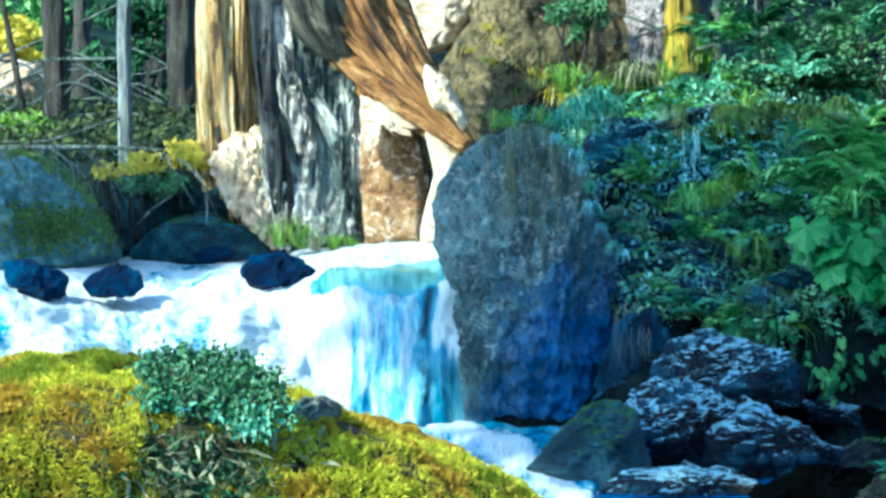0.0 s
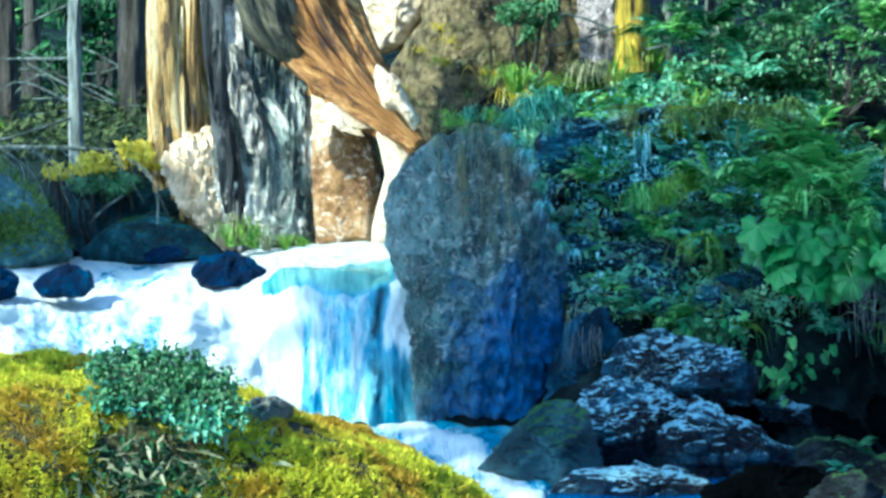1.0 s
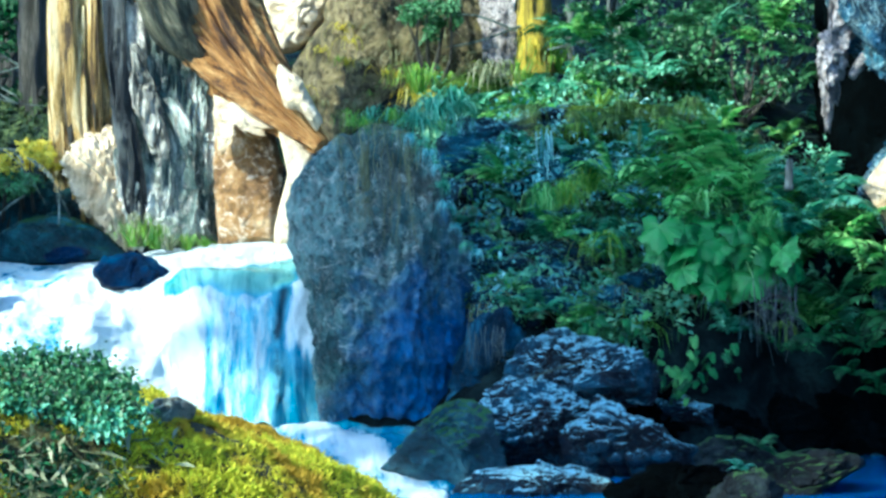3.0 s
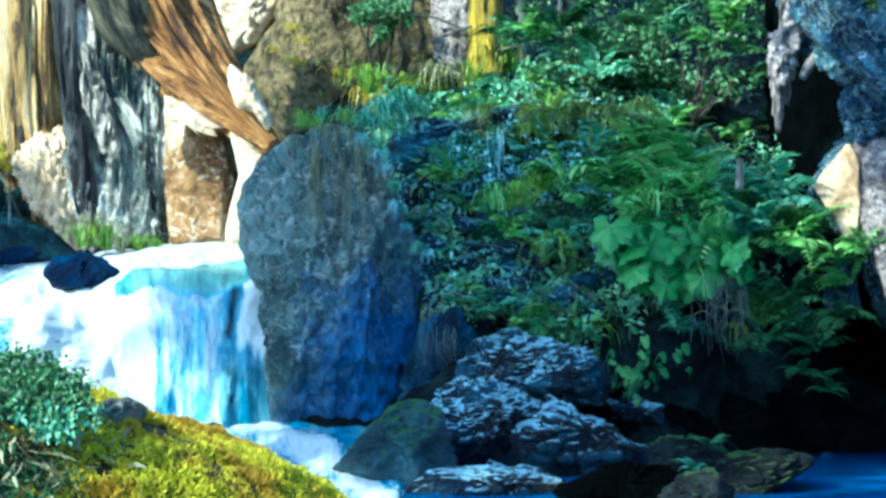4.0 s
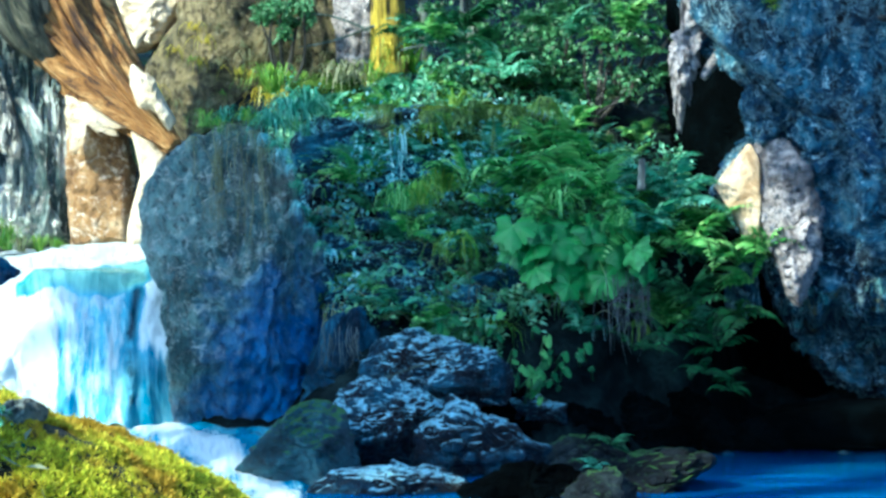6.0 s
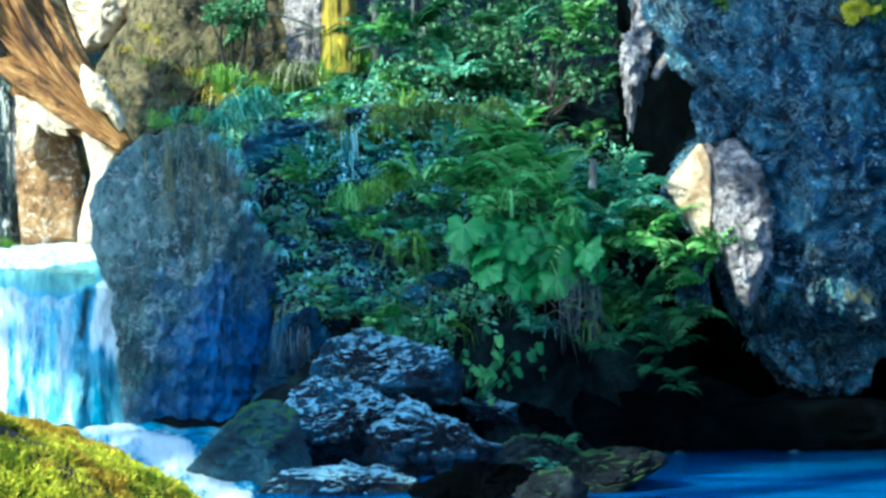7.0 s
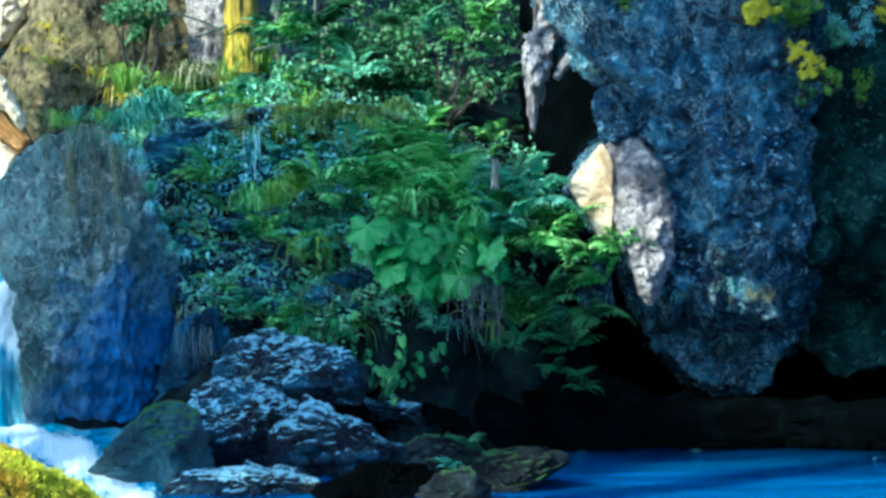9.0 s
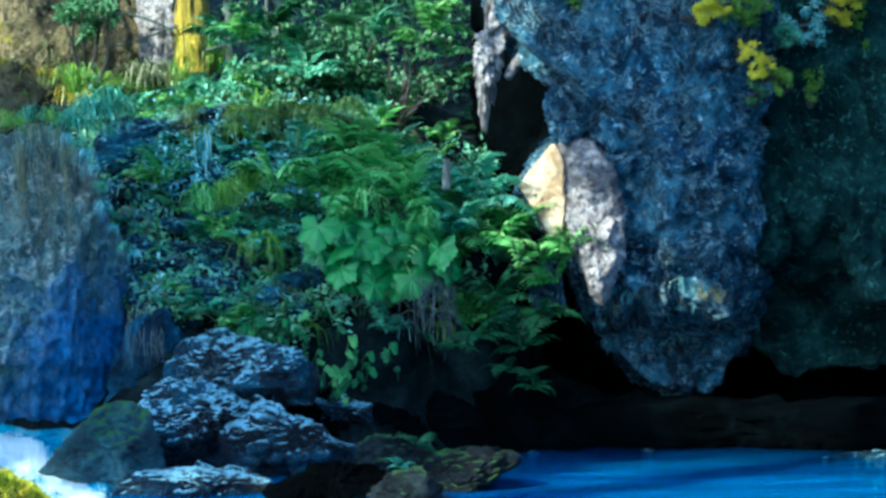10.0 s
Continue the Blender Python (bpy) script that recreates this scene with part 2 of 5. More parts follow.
def water_material(name, foam, shallow, deep, along=(1, 1, 1), gloss=0.12, scale=6.0, chop=0.6):
    """Running water by its own flow coordinates: torn white foam over blue-green water, as much as its foam attribute says."""
    mat, nt, bs = base_material(name)
    uvm = node(nt, "UVMap")
    mp = node(nt, "Mapping", {"Vector": uvm.outputs[0], "Scale": along})
    att = node(nt, "Attribute")
    att.attribute_name = "foam"
    wide = tex(nt, mp.outputs[0], scale, 7, 0.62, 0.8)
    fine = tex(nt, mp.outputs[0], scale * 4.5, 6, 0.72, 0.3)
    blend = node(nt, "Math", {0: wide, 1: fine}, operation="ADD").outputs[0]
    col = mix(nt, grey(nt, wide, 0.38, 0.62), deep, shallow)
    darken_att = node(nt, "Attribute")
    darken_att.attribute_name = "darkened"
    col = mix(nt, darken_att.outputs["Fac"], col, tuple(c * 0.12 for c in deep))
    glassy = node(nt, "Attribute")
    glassy.attribute_name = "glass"
    col = mix(nt, glassy.outputs["Fac"], col, mix(nt, grey(nt, wide, 0.35, 0.65), (0.06, 0.24, 0.21), (0.26, 0.52, 0.43)))
    level = node(nt, "Math", {0: att.outputs["Fac"], 1: blend}, operation="ADD").outputs[0]
    white = grey(nt, level, 1.36, 1.66)
    col = mix(nt, white, col, foam)
    nt.links.new(col, bs.inputs["Base Color"])
    rr = node(nt, "MapRange", {0: white, 3: gloss, 4: 0.6})
    nt.links.new(rr.outputs[0], bs.inputs["Roughness"])
    bs.inputs["IOR"].default_value = 1.33
    bp = node(nt, "Bump", {"Height": blend, "Strength": chop, "Distance": 0.03})
    nt.links.new(bp.outputs[0], bs.inputs["Normal"])
    return mat


def set_foam(ob, values, name="foam"):
    layer = ob.data.attributes.new(name, "FLOAT", "POINT")
    layer.data.foreach_set("value", np.asarray(values, float).ravel())


# soil taken near black, to carry the shade under the bank's plants
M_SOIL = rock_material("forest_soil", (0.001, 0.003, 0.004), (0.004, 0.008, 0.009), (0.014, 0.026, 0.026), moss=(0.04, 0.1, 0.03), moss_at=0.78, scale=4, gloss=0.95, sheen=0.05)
M_UNDER = leaf_material("forest_floor_leaf", [(0.008, 0.022, 0.008), (0.03, 0.06, 0.016), (0.1, 0.14, 0.035)], clear=0.25, gloss=0.8)
# the blue shade on the boulder's lower right is put into its colour
M_BOULDER = rock_material("blue_grey_rock", (0.03, 0.075, 0.075), (0.095, 0.19, 0.18), (0.22, 0.34, 0.3), lichen=(0.44, 0.5, 0.43), lichen_at=0.57, lichen_top=0.05, fine=34, speck=0.85, streak=(1.3, 1.3, 0.8), turn=(0, -0.15, 0), scale=4.2, gloss=0.65, bump=1.0, vein=0.02, vein_colour=(0.4, 0.42, 0.36), contrast=0.09, drift=(0.2, 0.2, 0.14), drift_at=0.6, shade_tint=((0.001, 0.16, 0.52), (0.34, 1.0, 0.44), (0.75, 0, -0.66), 0.15))
# base blackened for shaded bellies; upward faces paled by lichen and painted top light
M_SHADED_LICHEN = rock_material("shaded_lichen_rock", (0.0006, 0.002, 0.006), (0.0016, 0.007, 0.018), (0.02, 0.085, 0.14), lichen=(0.38, 0.68, 0.76), lichen_at=0.845, lichen_top=0.42, scale=4.6, gloss=0.45, bump=1.0, vein=0.012, vein_colour=(0.22, 0.46, 0.56), contrast=0.12, sheen=0.3)
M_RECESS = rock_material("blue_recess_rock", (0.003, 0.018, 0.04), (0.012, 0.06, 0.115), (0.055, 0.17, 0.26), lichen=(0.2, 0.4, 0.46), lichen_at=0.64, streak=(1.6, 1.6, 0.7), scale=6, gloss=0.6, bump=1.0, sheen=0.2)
M_DARK_TEAL = rock_material("dark_teal_rock", (0.003, 0.018, 0.026), (0.01, 0.048, 0.062), (0.045, 0.15, 0.17), lichen=(0.16, 0.34, 0.36), lichen_at=0.63, moss=(0.04, 0.13, 0.025), moss_at=0.68, scale=6, gloss=0.6, bump=1.0, sheen=0.25)
M_RIB = rock_material("grey_white_rock", (0.08, 0.085, 0.07), (0.52, 0.5, 0.4), (0.92, 0.88, 0.76), streak=(2.0, 2.0, 0.6), turn=(0, -0.22, 0), scale=4.5, gloss=0.7, bump=1.0, contrast=0.09, fine=16, speck=0.7)
M_WHITE = rock_material("cream_white_limestone", (0.4, 0.28, 0.14), (0.84, 0.68, 0.42), (0.93, 0.83, 0.62), scale=7, gloss=0.85, bump=0.8, fine=24, speck=0.28, contrast=0.17, vein=0.012, vein_colour=(0.22, 0.14, 0.07))
M_BARK_OLD = bark_material("grey_green_old_bark", (0.03, 0.035, 0.02), (0.12, 0.12, 0.065), (0.3, 0.27, 0.16), turn=(0, -0.6, 0), streak=(6, 6, 0.9), scale=2.4)
M_SLICK = rock_material("slick_stream_stone", (0.0005, 0.006, 0.022), (0.001, 0.016, 0.055), (0.004, 0.055, 0.13), scale=7, gloss=0.5, bump=0.8, sheen=0.08)
M_MOSSY = rock_material("mossy_grey_rock", (0.005, 0.03, 0.045), (0.015, 0.07, 0.095), (0.045, 0.14, 0.17), lichen=(0.14, 0.31, 0.32), lichen_at=0.62, moss=(0.05, 0.18, 0.03), moss_at=0.61, scale=7, gloss=0.7, bump=1.0)
M_BANKROCK = rock_material("grey_green_stream_rock", (0.03, 0.085, 0.1), (0.085, 0.2, 0.22), (0.2, 0.37, 0.38), lichen=(0.32, 0.48, 0.46), lichen_at=0.6, moss=(0.14, 0.28, 0.03), moss_at=0.66, scale=5, gloss=0.75, bump=1.0)
# near-black base: the deep shade by the pool is put into the rock colour
M_CAVE_SHADE = rock_material("cave_shade_rock", (0.0002, 0.0008, 0.001), (0.0006, 0.0016, 0.002), (0.0016, 0.004, 0.005), scale=5, gloss=0.95, sheen=0.02, bump=0.9)
M_CLIFF = rock_material("pitted_cliff_rock", (0.0025, 0.013, 0.028), (0.016, 0.072, 0.132), (0.085, 0.24, 0.335), lichen=(0.5, 0.74, 0.8), lichen_at=0.575, scale=5, gloss=0.75, bump=1.0, fine=26, vein=0.05, vein_colour=(0.42, 0.66, 0.72), contrast=0.1, sheen=0.25, speck=0.95, drift=(0.014, 0.075, 0.165), drift_at=0.57)
M_SLAB = rock_material("streaked_slab", (0.035, 0.07, 0.062), (0.27, 0.34, 0.29), (0.86, 0.86, 0.74), streak=(2.3, 2.3, 0.55), turn=(0, -0.22, 0), scale=3.4, gloss=0.6, bump=1.0, contrast=0.075, vein=0.035, vein_colour=(0.92, 0.9, 0.8), fine=14, speck=0.8)
M_CREAM = rock_material("cream_limestone", (0.34, 0.22, 0.1), (0.66, 0.49, 0.27), (0.8, 0.7, 0.5), scale=5, gloss=0.85, bump=0.8, fine=26, speck=0.35)
M_BROWN = rock_material("rusty_rock", (0.12, 0.06, 0.018), (0.36, 0.2, 0.06), (0.62, 0.45, 0.24), lichen=(0.75, 0.62, 0.45), lichen_at=0.56, scale=4, gloss=0.7, bump=0.9)
M_OCHRE = rock_material("ochre_hillside_rock", (0.045, 0.04, 0.016), (0.165, 0.14, 0.058), (0.32, 0.26, 0.12), lichen=(0.37, 0.31, 0.17), lichen_at=0.59, moss=(0.16, 0.17, 0.03), moss_at=0.72, scale=4.5, gloss=0.9, bump=1.0, vein=0.03, vein_colour=(0.045, 0.035, 0.018), fine=20, speck=0.8)
# mossy rock; the shade at the pool's edge is put into its near-black base
M_SHADE = rock_material("shaded_mossy_rock", (0.002, 0.004, 0.006), (0.006, 0.011, 0.014), (0.028, 0.042, 0.046), moss=(0.06, 0.15, 0.03), moss_at=0.67, scale=5, gloss=0.8, bump=0.9, sheen=0.2)
# green-grey cliff rock with the flank's deep shade put into its colour
M_FLANK = rock_material("shaded_green_cliff_rock", (0.003, 0.015, 0.015), (0.011, 0.042, 0.037), (0.038, 0.105, 0.09), lichen=(0.12, 0.27, 0.21), lichen_at=0.59, scale=5, gloss=0.85, bump=1.0, sheen=0.1)
M_ROSY = rock_material("pinkish_pale_rock", (0.16, 0.14, 0.13), (0.5, 0.45, 0.42), (0.78, 0.72, 0.68), lichen=(0.1, 0.13, 0.16), lichen_at=0.55, scale=7, gloss=0.8, bump=1.0, speck=0.9, contrast=0.1)
# dark base stands for the shade inside the cleft
M_CREVICE = rock_material("cleft_shade_rock", (0.008, 0.012, 0.014), (0.03, 0.04, 0.045), (0.2, 0.22, 0.2), streak=(4, 4, 0.6), turn=(0, -0.15, 0), scale=3, gloss=0.6, bump=1.0)
M_LEDGE = rock_material("ledge_rock", (0.0015, 0.008, 0.016), (0.006, 0.032, 0.06), (0.035, 0.15, 0.22), lichen=(0.28, 0.58, 0.62), lichen_at=0.63, lichen_top=0.12, moss=(0.1, 0.17, 0.03), moss_at=0.74, streak=(0.7, 1, 1.6), scale=6, gloss=0.7, bump=1.0, sheen=0.2)
M_OLIVE = rock_material("olive_moss_rock", (0.01, 0.028, 0.006), (0.04, 0.085, 0.014), (0.12, 0.2, 0.03), lichen=(0.18, 0.26, 0.1), lichen_at=0.62, streak=(0.6, 1, 1.6), scale=8, gloss=0.95, bump=1.0, speck=0.9, sheen=0.05)
M_LOG = bark_material("orange_dead_wood", (0.05, 0.02, 0.005), (0.4, 0.19, 0.038), (0.74, 0.46, 0.16), turn=(0, -0.69, 0), streak=(8, 8, 0.55), scale=1.9, contrast=0.12)
M_BARK_GOLD = bark_material("golden_bark", (0.06, 0.035, 0.01), (0.6, 0.4, 0.11), (0.93, 0.78, 0.42), scale=2.4, streak=(7, 7, 1.0), contrast=0.09)
M_BARK_DARK = bark_material("grey_brown_bark", (0.012, 0.014, 0.011), (0.045, 0.046, 0.036), (0.11, 0.105, 0.085))
M_BARK_PALE = bark_material("pale_grey_bark", (0.08, 0.1, 0.09), (0.23, 0.285, 0.26), (0.45, 0.52, 0.48))
M_BARK_MOSS = bark_material("yellow_moss_bark", (0.06, 0.055, 0.008), (0.4, 0.3, 0.015), (0.72, 0.56, 0.04))
M_TWIG = bark_material("bleached_twig", (0.04, 0.06, 0.05), (0.12, 0.175, 0.15), (0.28, 0.35, 0.31))
M_MOSS = leaf_material("golden_moss", [(0.17, 0.2, 0.006), (0.58, 0.54, 0.012), (0.42, 0.5, 0.012), (0.84, 0.74, 0.03)], patch=(0.42, 0.29, 0.012), clear=0.3, gloss=0.8, size=4.0)
M_DULLMOSS = leaf_material("dull_green_moss", [(0.05, 0.12, 0.025), (0.14, 0.24, 0.05), (0.24, 0.32, 0.07)], clear=0.2, gloss=0.9)
M_MOSS_BASE = rock_material("moss_mat", (0.008, 0.01, 0.002), (0.035, 0.036, 0.005), (0.12, 0.11, 0.01), scale=12, gloss=0.95, bump=1.0, speck=0.9)
M_TEAL = leaf_material("blue_green_leaf", [(0.025, 0.12, 0.05), (0.085, 0.3, 0.155), (0.26, 0.56, 0.36)], clear=0.25)
M_GREEN = leaf_material("bright_green_leaf", [(0.035, 0.14, 0.02), (0.12, 0.37, 0.07), (0.4, 0.7, 0.22)], clear=0.35)
M_BIGLEAF = leaf_material("broad_green_leaf", [(0.02, 0.11, 0.02), (0.06, 0.27, 0.05), (0.1, 0.37, 0.08), (0.17, 0.5, 0.14)], patch=(0.085, 0.3, 0.07), clear=0.4, gloss=0.42, size=24.0)
M_DEEP = leaf_material("deep_green_leaf", [(0.012, 0.05, 0.014), (0.045, 0.145, 0.042), (0.11, 0.28, 0.11)], clear=0.25)
# darker copy of the fern green, with shade put into the leaf colour
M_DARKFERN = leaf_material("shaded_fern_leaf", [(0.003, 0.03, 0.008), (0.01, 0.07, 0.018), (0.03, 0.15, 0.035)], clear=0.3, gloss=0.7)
M_COVER = leaf_material("ground_cover_leaf", [(0.025, 0.075, 0.02), (0.11, 0.29, 0.09), (0.4, 0.68, 0.34), (0.05, 0.16, 0.045)], patch=(0.2, 0.48, 0.3), clear=0.25, size=5.0)
M_YELLOW = leaf_material("sunny_yellow_leaf", [(0.3, 0.32, 0.02), (0.7, 0.58, 0.03), (0.55, 0.5, 0.05)], clear=0.4)
# yellow moss with the sunlight on the cliff cushions put into its colour
M_GOLD = leaf_material("sunlit_gold_moss", [(0.46, 0.44, 0.02), (0.86, 0.76, 0.03), (0.66, 0.66, 0.05)], clear=0.4)
M_GRASS = leaf_material("grass_blade", [(0.06, 0.2, 0.02), (0.18, 0.36, 0.03), (0.32, 0.44, 0.06)], clear=0.35)
M_STRAW = leaf_material("dry_grass", [(0.15, 0.17, 0.075), (0.32, 0.34, 0.18), (0.1, 0.12, 0.05)], clear=0.3)
M_DRYOLIVE = leaf_material("olive_dry_grass", [(0.03, 0.07, 0.012), (0.11, 0.2, 0.04), (0.24, 0.36, 0.09)], clear=0.3)
# pale herbs; their tone also carries sky highlights painted on the bank
M_FROST = leaf_material("pale_blue_green_leaf", [(0.04, 0.17, 0.18), (0.15, 0.42, 0.41), (0.5, 0.8, 0.74)], clear=0.2)
M_SMALL = leaf_material("small_shade_leaf", [(0.005, 0.05, 0.012), (0.015, 0.11, 0.025), (0.03, 0.17, 0.035), (0.16, 0.4, 0.1)], clear=0.35, gloss=0.65)
M_ROOT = leaf_material("hanging_root", [(0.025, 0.04, 0.038), (0.07, 0.095, 0.09), (0.13, 0.16, 0.15)], clear=0.1)
M_CASCADE = water_material("white_water", (0.52, 0.6, 0.59), (0.2, 0.5, 0.58), (0.02, 0.22, 0.38), along=(2.0, 0.3, 1), scale=5)
M_POOL = water_material("pool_water", (0.3, 0.62, 0.75), (0.004, 0.135, 0.33), (0.001, 0.045, 0.18), along=(0.6, 3, 1), scale=1.2, gloss=0.05, chop=0.15)

# ---- ground: one sheet of bank, stream bed and hillside out to the horizon ----
DISTS = np.array([0.5, 4, 6.5, 8.5, 9.5, 10, 10.5, 11, 11.6, 12.2, 13, 16, 22, 40, 120, 3000])
BEAR = np.array([-800, 300, 500, 760, 980, 1150, 1500, 1700, 1850, 2600])
LAND = np.array([
    [0.2, 0.14, -0.1, -0.05, 0.2, 0.3, 0.42, 0.5, 0.56, 0.85, 1.04, 1.22, 1.7, 5.5, 12, 12],
    [0.2, 0.14, -0.1, -0.05, 0.2, 0.3, 0.42, 0.5, 0.56, 0.85, 1.04, 1.22, 1.7, 5.5, 12, 12],
    [0.2, 0.14, -0.1, -0.1, 0.0, 0.2, 0.42, 0.5, 0.56, 0.85, 1.15, 1.45, 2.1, 5.5, 12, 12],
    [0.2, 0.14, -0.2, -0.2, -0.1, 0.0, 0.4, 0.5, 0.56, 0.9, 1.25, 1.7, 2.5, 5.5, 12, 12],
    [0.2, 0.14, -0.2, -0.2, -0.1, 0.1, 0.6, 1.0, 1.2, 1.32, 1.38, 1.75, 2.6, 5.5, 12, 12],
    [0.2, 0.14, -0.2, -0.2, 0.0, 0.42, 0.83, 1.06, 1.22, 1.32, 1.38, 1.75, 2.7, 5.5, 12, 12],
    [0.2, 0.14, -0.3, -0.25, -0.12, 0.32, 0.8, 1.04, 1.2, 1.3, 1.38, 1.8, 2.8, 5.5, 12, 12],
    [0.2, 0.14, -0.3, -0.3, -0.2, -0.02, 0.55, 0.88, 1.05, 1.2, 1.4, 2.0, 3.0, 6.0, 12, 12],
    [0.2, 0.14, -0.3, -0.4, -0.35, -0.3, -0.2, -0.1, 0.2, 1.0, 1.8, 2.5, 3.5, 6.5, 12, 12],
    [0.2, 0.14, -0.3, -0.4, -0.4, -0.4, -0.3, -0.2, 0.2, 1.0, 2.0, 2.8, 4.0, 7.0, 12, 12],
])


def land(b, d):
    b, d = np.broadcast_arrays(np.asarray(b, float), np.asarray(d, float))
    i = np.clip(np.searchsorted(BEAR, b) - 1, 0, len(BEAR) - 2)
    f = np.clip((b - BEAR[i]) / (BEAR[i + 1] - BEAR[i]), 0, 1)
    f = f * f * (3 - 2 * f)
    j = np.clip(np.searchsorted(DISTS, d) - 1, 0, len(DISTS) - 2)
    g = np.clip((d - DISTS[j]) / (DISTS[j + 1] - DISTS[j]), 0, 1)
    return (LAND[i, j] * (1 - g) + LAND[i, j + 1] * g) * (1 - f) + (LAND[i + 1, j] * (1 - g) + LAND[i + 1, j + 1] * g) * f


def on_land(b, d, sink=0.0):
    p = at(b, 0, d)
    p[..., 2] = land(b, d) - sink
    return p


def land_dist(b, h):
    """How far away the slope lies that shows at height h, on bearing b."""
    ds = np.linspace(9.3, 15, 160)
    hh = 241 + (EYE - land(np.asarray(b)[:, None], ds[None])) / (ds[None] * STEP)
    ok = hh <= np.asarray(h)[:, None]
    return ds[np.where(ok.any(1), ok.argmax(1), len(ds) - 1)]


angles = np.concatenate([np.linspace(-1000, 3000, 300), np.linspace(3000, 30415, 60)[1:-1]])
rows = np.concatenate([np.concatenate([[0.001], np.linspace(0.6, 8.4, 13)]), np.linspace(8.5, 14, 90), np.linspace(14.3, 42, 50), [60, 120, 400, 1200, 3000]])
gb, gd = np.meshgrid(angles, rows)
flat_b = np.where(gb > 3000, np.interp(gb, [3000, 30415], [2600, -800]), gb)
gp = at(gb, 0, gd)
gp[..., 2] = land(flat_b, gd)
bump = fbm(gp * 1.1, 4, 3) * 0.06 + fbm(gp * 5, 3, 8) * 0.025
gp[..., 2] += bump * np.clip((gd - 8) / 3, 0.3, 1)
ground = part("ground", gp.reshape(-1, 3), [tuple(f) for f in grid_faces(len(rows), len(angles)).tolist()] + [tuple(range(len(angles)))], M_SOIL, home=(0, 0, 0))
tagged(ground, "dark mossy forest soil rising from the stream bed to a wooded slope", "ground", kind="structure")
# ---- water: an upper run of rapids, one fall over a lip, a lower run and a still blue pool ----
RUN_B = np.array([-400, 100, 300, 480, 590, 680, 780, 850])
RUN_D = np.array([[12, 11.3, 10.8, 10.4, 10.15, 9.95, 9.8]] * 3 + [[12, 11.3, 10.8, 10.4, 10.15, 9.97, 9.84], [12, 11.3, 10.7, 10.35, 10.15, 10.0, 9.9], [12, 11.3, 10.6, 10.25, 10.12, 10.05, 10.0], [12, 11.3, 10.6, 10.25, 10.12, 10.05, 10.0], [12, 11.3, 10.6, 10.25, 10.12, 10.05, 10.0]])
RUN_H = np.array([[470, 478, 500, 545, 600, 660, 740], [455, 468, 492, 540, 600, 660, 740], [450, 462, 480, 525, 600, 680, 760],
                  [446, 450, 465, 505, 590, 680, 770], [435, 436, 452, 492, 580, 680, 775], [425, 426, 442, 478, 560, 660, 765],
                  [423, 424, 440, 478, 560, 660, 765], [423, 424, 440, 478, 560, 660, 765]])
bs_ = np.linspace(-400, 850, 260)
ss = np.linspace(0, 6, 150)
prof_d = np.array([[np.interp(s, range(7), RUN_D[k]) for s in ss] for k in range(8)])
prof_h = np.array([[np.interp(s, range(7), RUN_H[k]) for s in ss] for k in range(8)])
ker = np.ones(9) / 9
smooth_rows = lambda a: np.array([np.convolve(np.pad(r, 4, mode="edge"), ker, "valid") for r in a])
prof_d, prof_h = smooth_rows(prof_d), smooth_rows(prof_h)
wd = np.array([np.interp(bs_, RUN_B, prof_d[:, k]) for k in range(len(ss))])
wh = np.array([np.interp(bs_, RUN_B, prof_h[:, k]) for k in range(len(ss))])
wb = np.broadcast_to(bs_, wd.shape)
wp = at(wb, wh, wd)
q = np.stack([wb * 0.002 * 3.2, ss[:, None] * 0.5 + 0 * wb, 0 * wb], -1)
lump = fbm(q * 1.3, 5, 21)
left = np.clip((600 - wb) / 120, 0, 1)
churn = fbm(q * np.array([2.2, 4.0, 1]) + 3, 5, 23)
curtain = np.clip((wb - 585) / 40, 0, 1) * np.clip(ss[:, None] - 3.0, 0, 1)
folds = ridged(np.stack([wb * 0.034 + 0.6 * lump, ss[:, None] * 0.35 + 0 * wb, 0 * wb], -1), 4, 29)
wp[..., 2] += 0.035 * lump * np.clip(ss[:, None] / 2, 0.5, 1) + 0.03 * fbm(q * 0.6 + 9, 2, 27) * np.clip((560 - wb) / 200, 0.1, 1) + 0.022 * churn * left * np.clip(ss[:, None] - 1, 0, 1)
wp[..., 1] -= 0.03 * lump * np.clip(ss[:, None] - 2, 0, 1) + 0.05 * churn * left * np.clip(ss[:, None] - 2, 0, 1) + 0.016 * folds * curtain
uvs = np.stack([wb * 0.002, ss[:, None] * 0.28 * (1 + 2.4 * left)], -1).reshape(-1, 2)
cascade = part("waterfall", wp.reshape(-1, 3), [tuple(f[::-1]) for f in grid_faces(len(ss), len(bs_), False).tolist()], M_CASCADE, uv=uvs)
# a green glassy tongue over the lip, white water left of it, blue folds in the curtain
soft_in = lambda v, lo, hi, w: np.clip((v - lo) / w + 0.5, 0, 1) * np.clip((hi - v) / w + 0.5, 0, 1)
tongue = soft_in(wh + 14 * lump + 5 * churn, np.interp(wb, [560, 590, 650, 740, 790], [515, 500, 476, 450, 452]), np.interp(wb, [550, 600, 700, 780], [536, 524, 502, 492]), 14) * soft_in(wb, 552, 782, 16)
pale = soft_in(wb, 95, 400, 90) * soft_in(wh, 535, 680, 40)
edge_pool = soft_in(wb, -400, 35, 40) * soft_in(wh, 520, 800, 30)
calm = soft_in(wb, 250, 400, 60) * soft_in(wh, 452, 498, 20)
sheet = soft_in(wb, 622, 770, 40) * soft_in(wh, 505, 900, 20)
foot = soft_in(wb, 742, 860, 24) * soft_in(wh, 628, 900, 60)
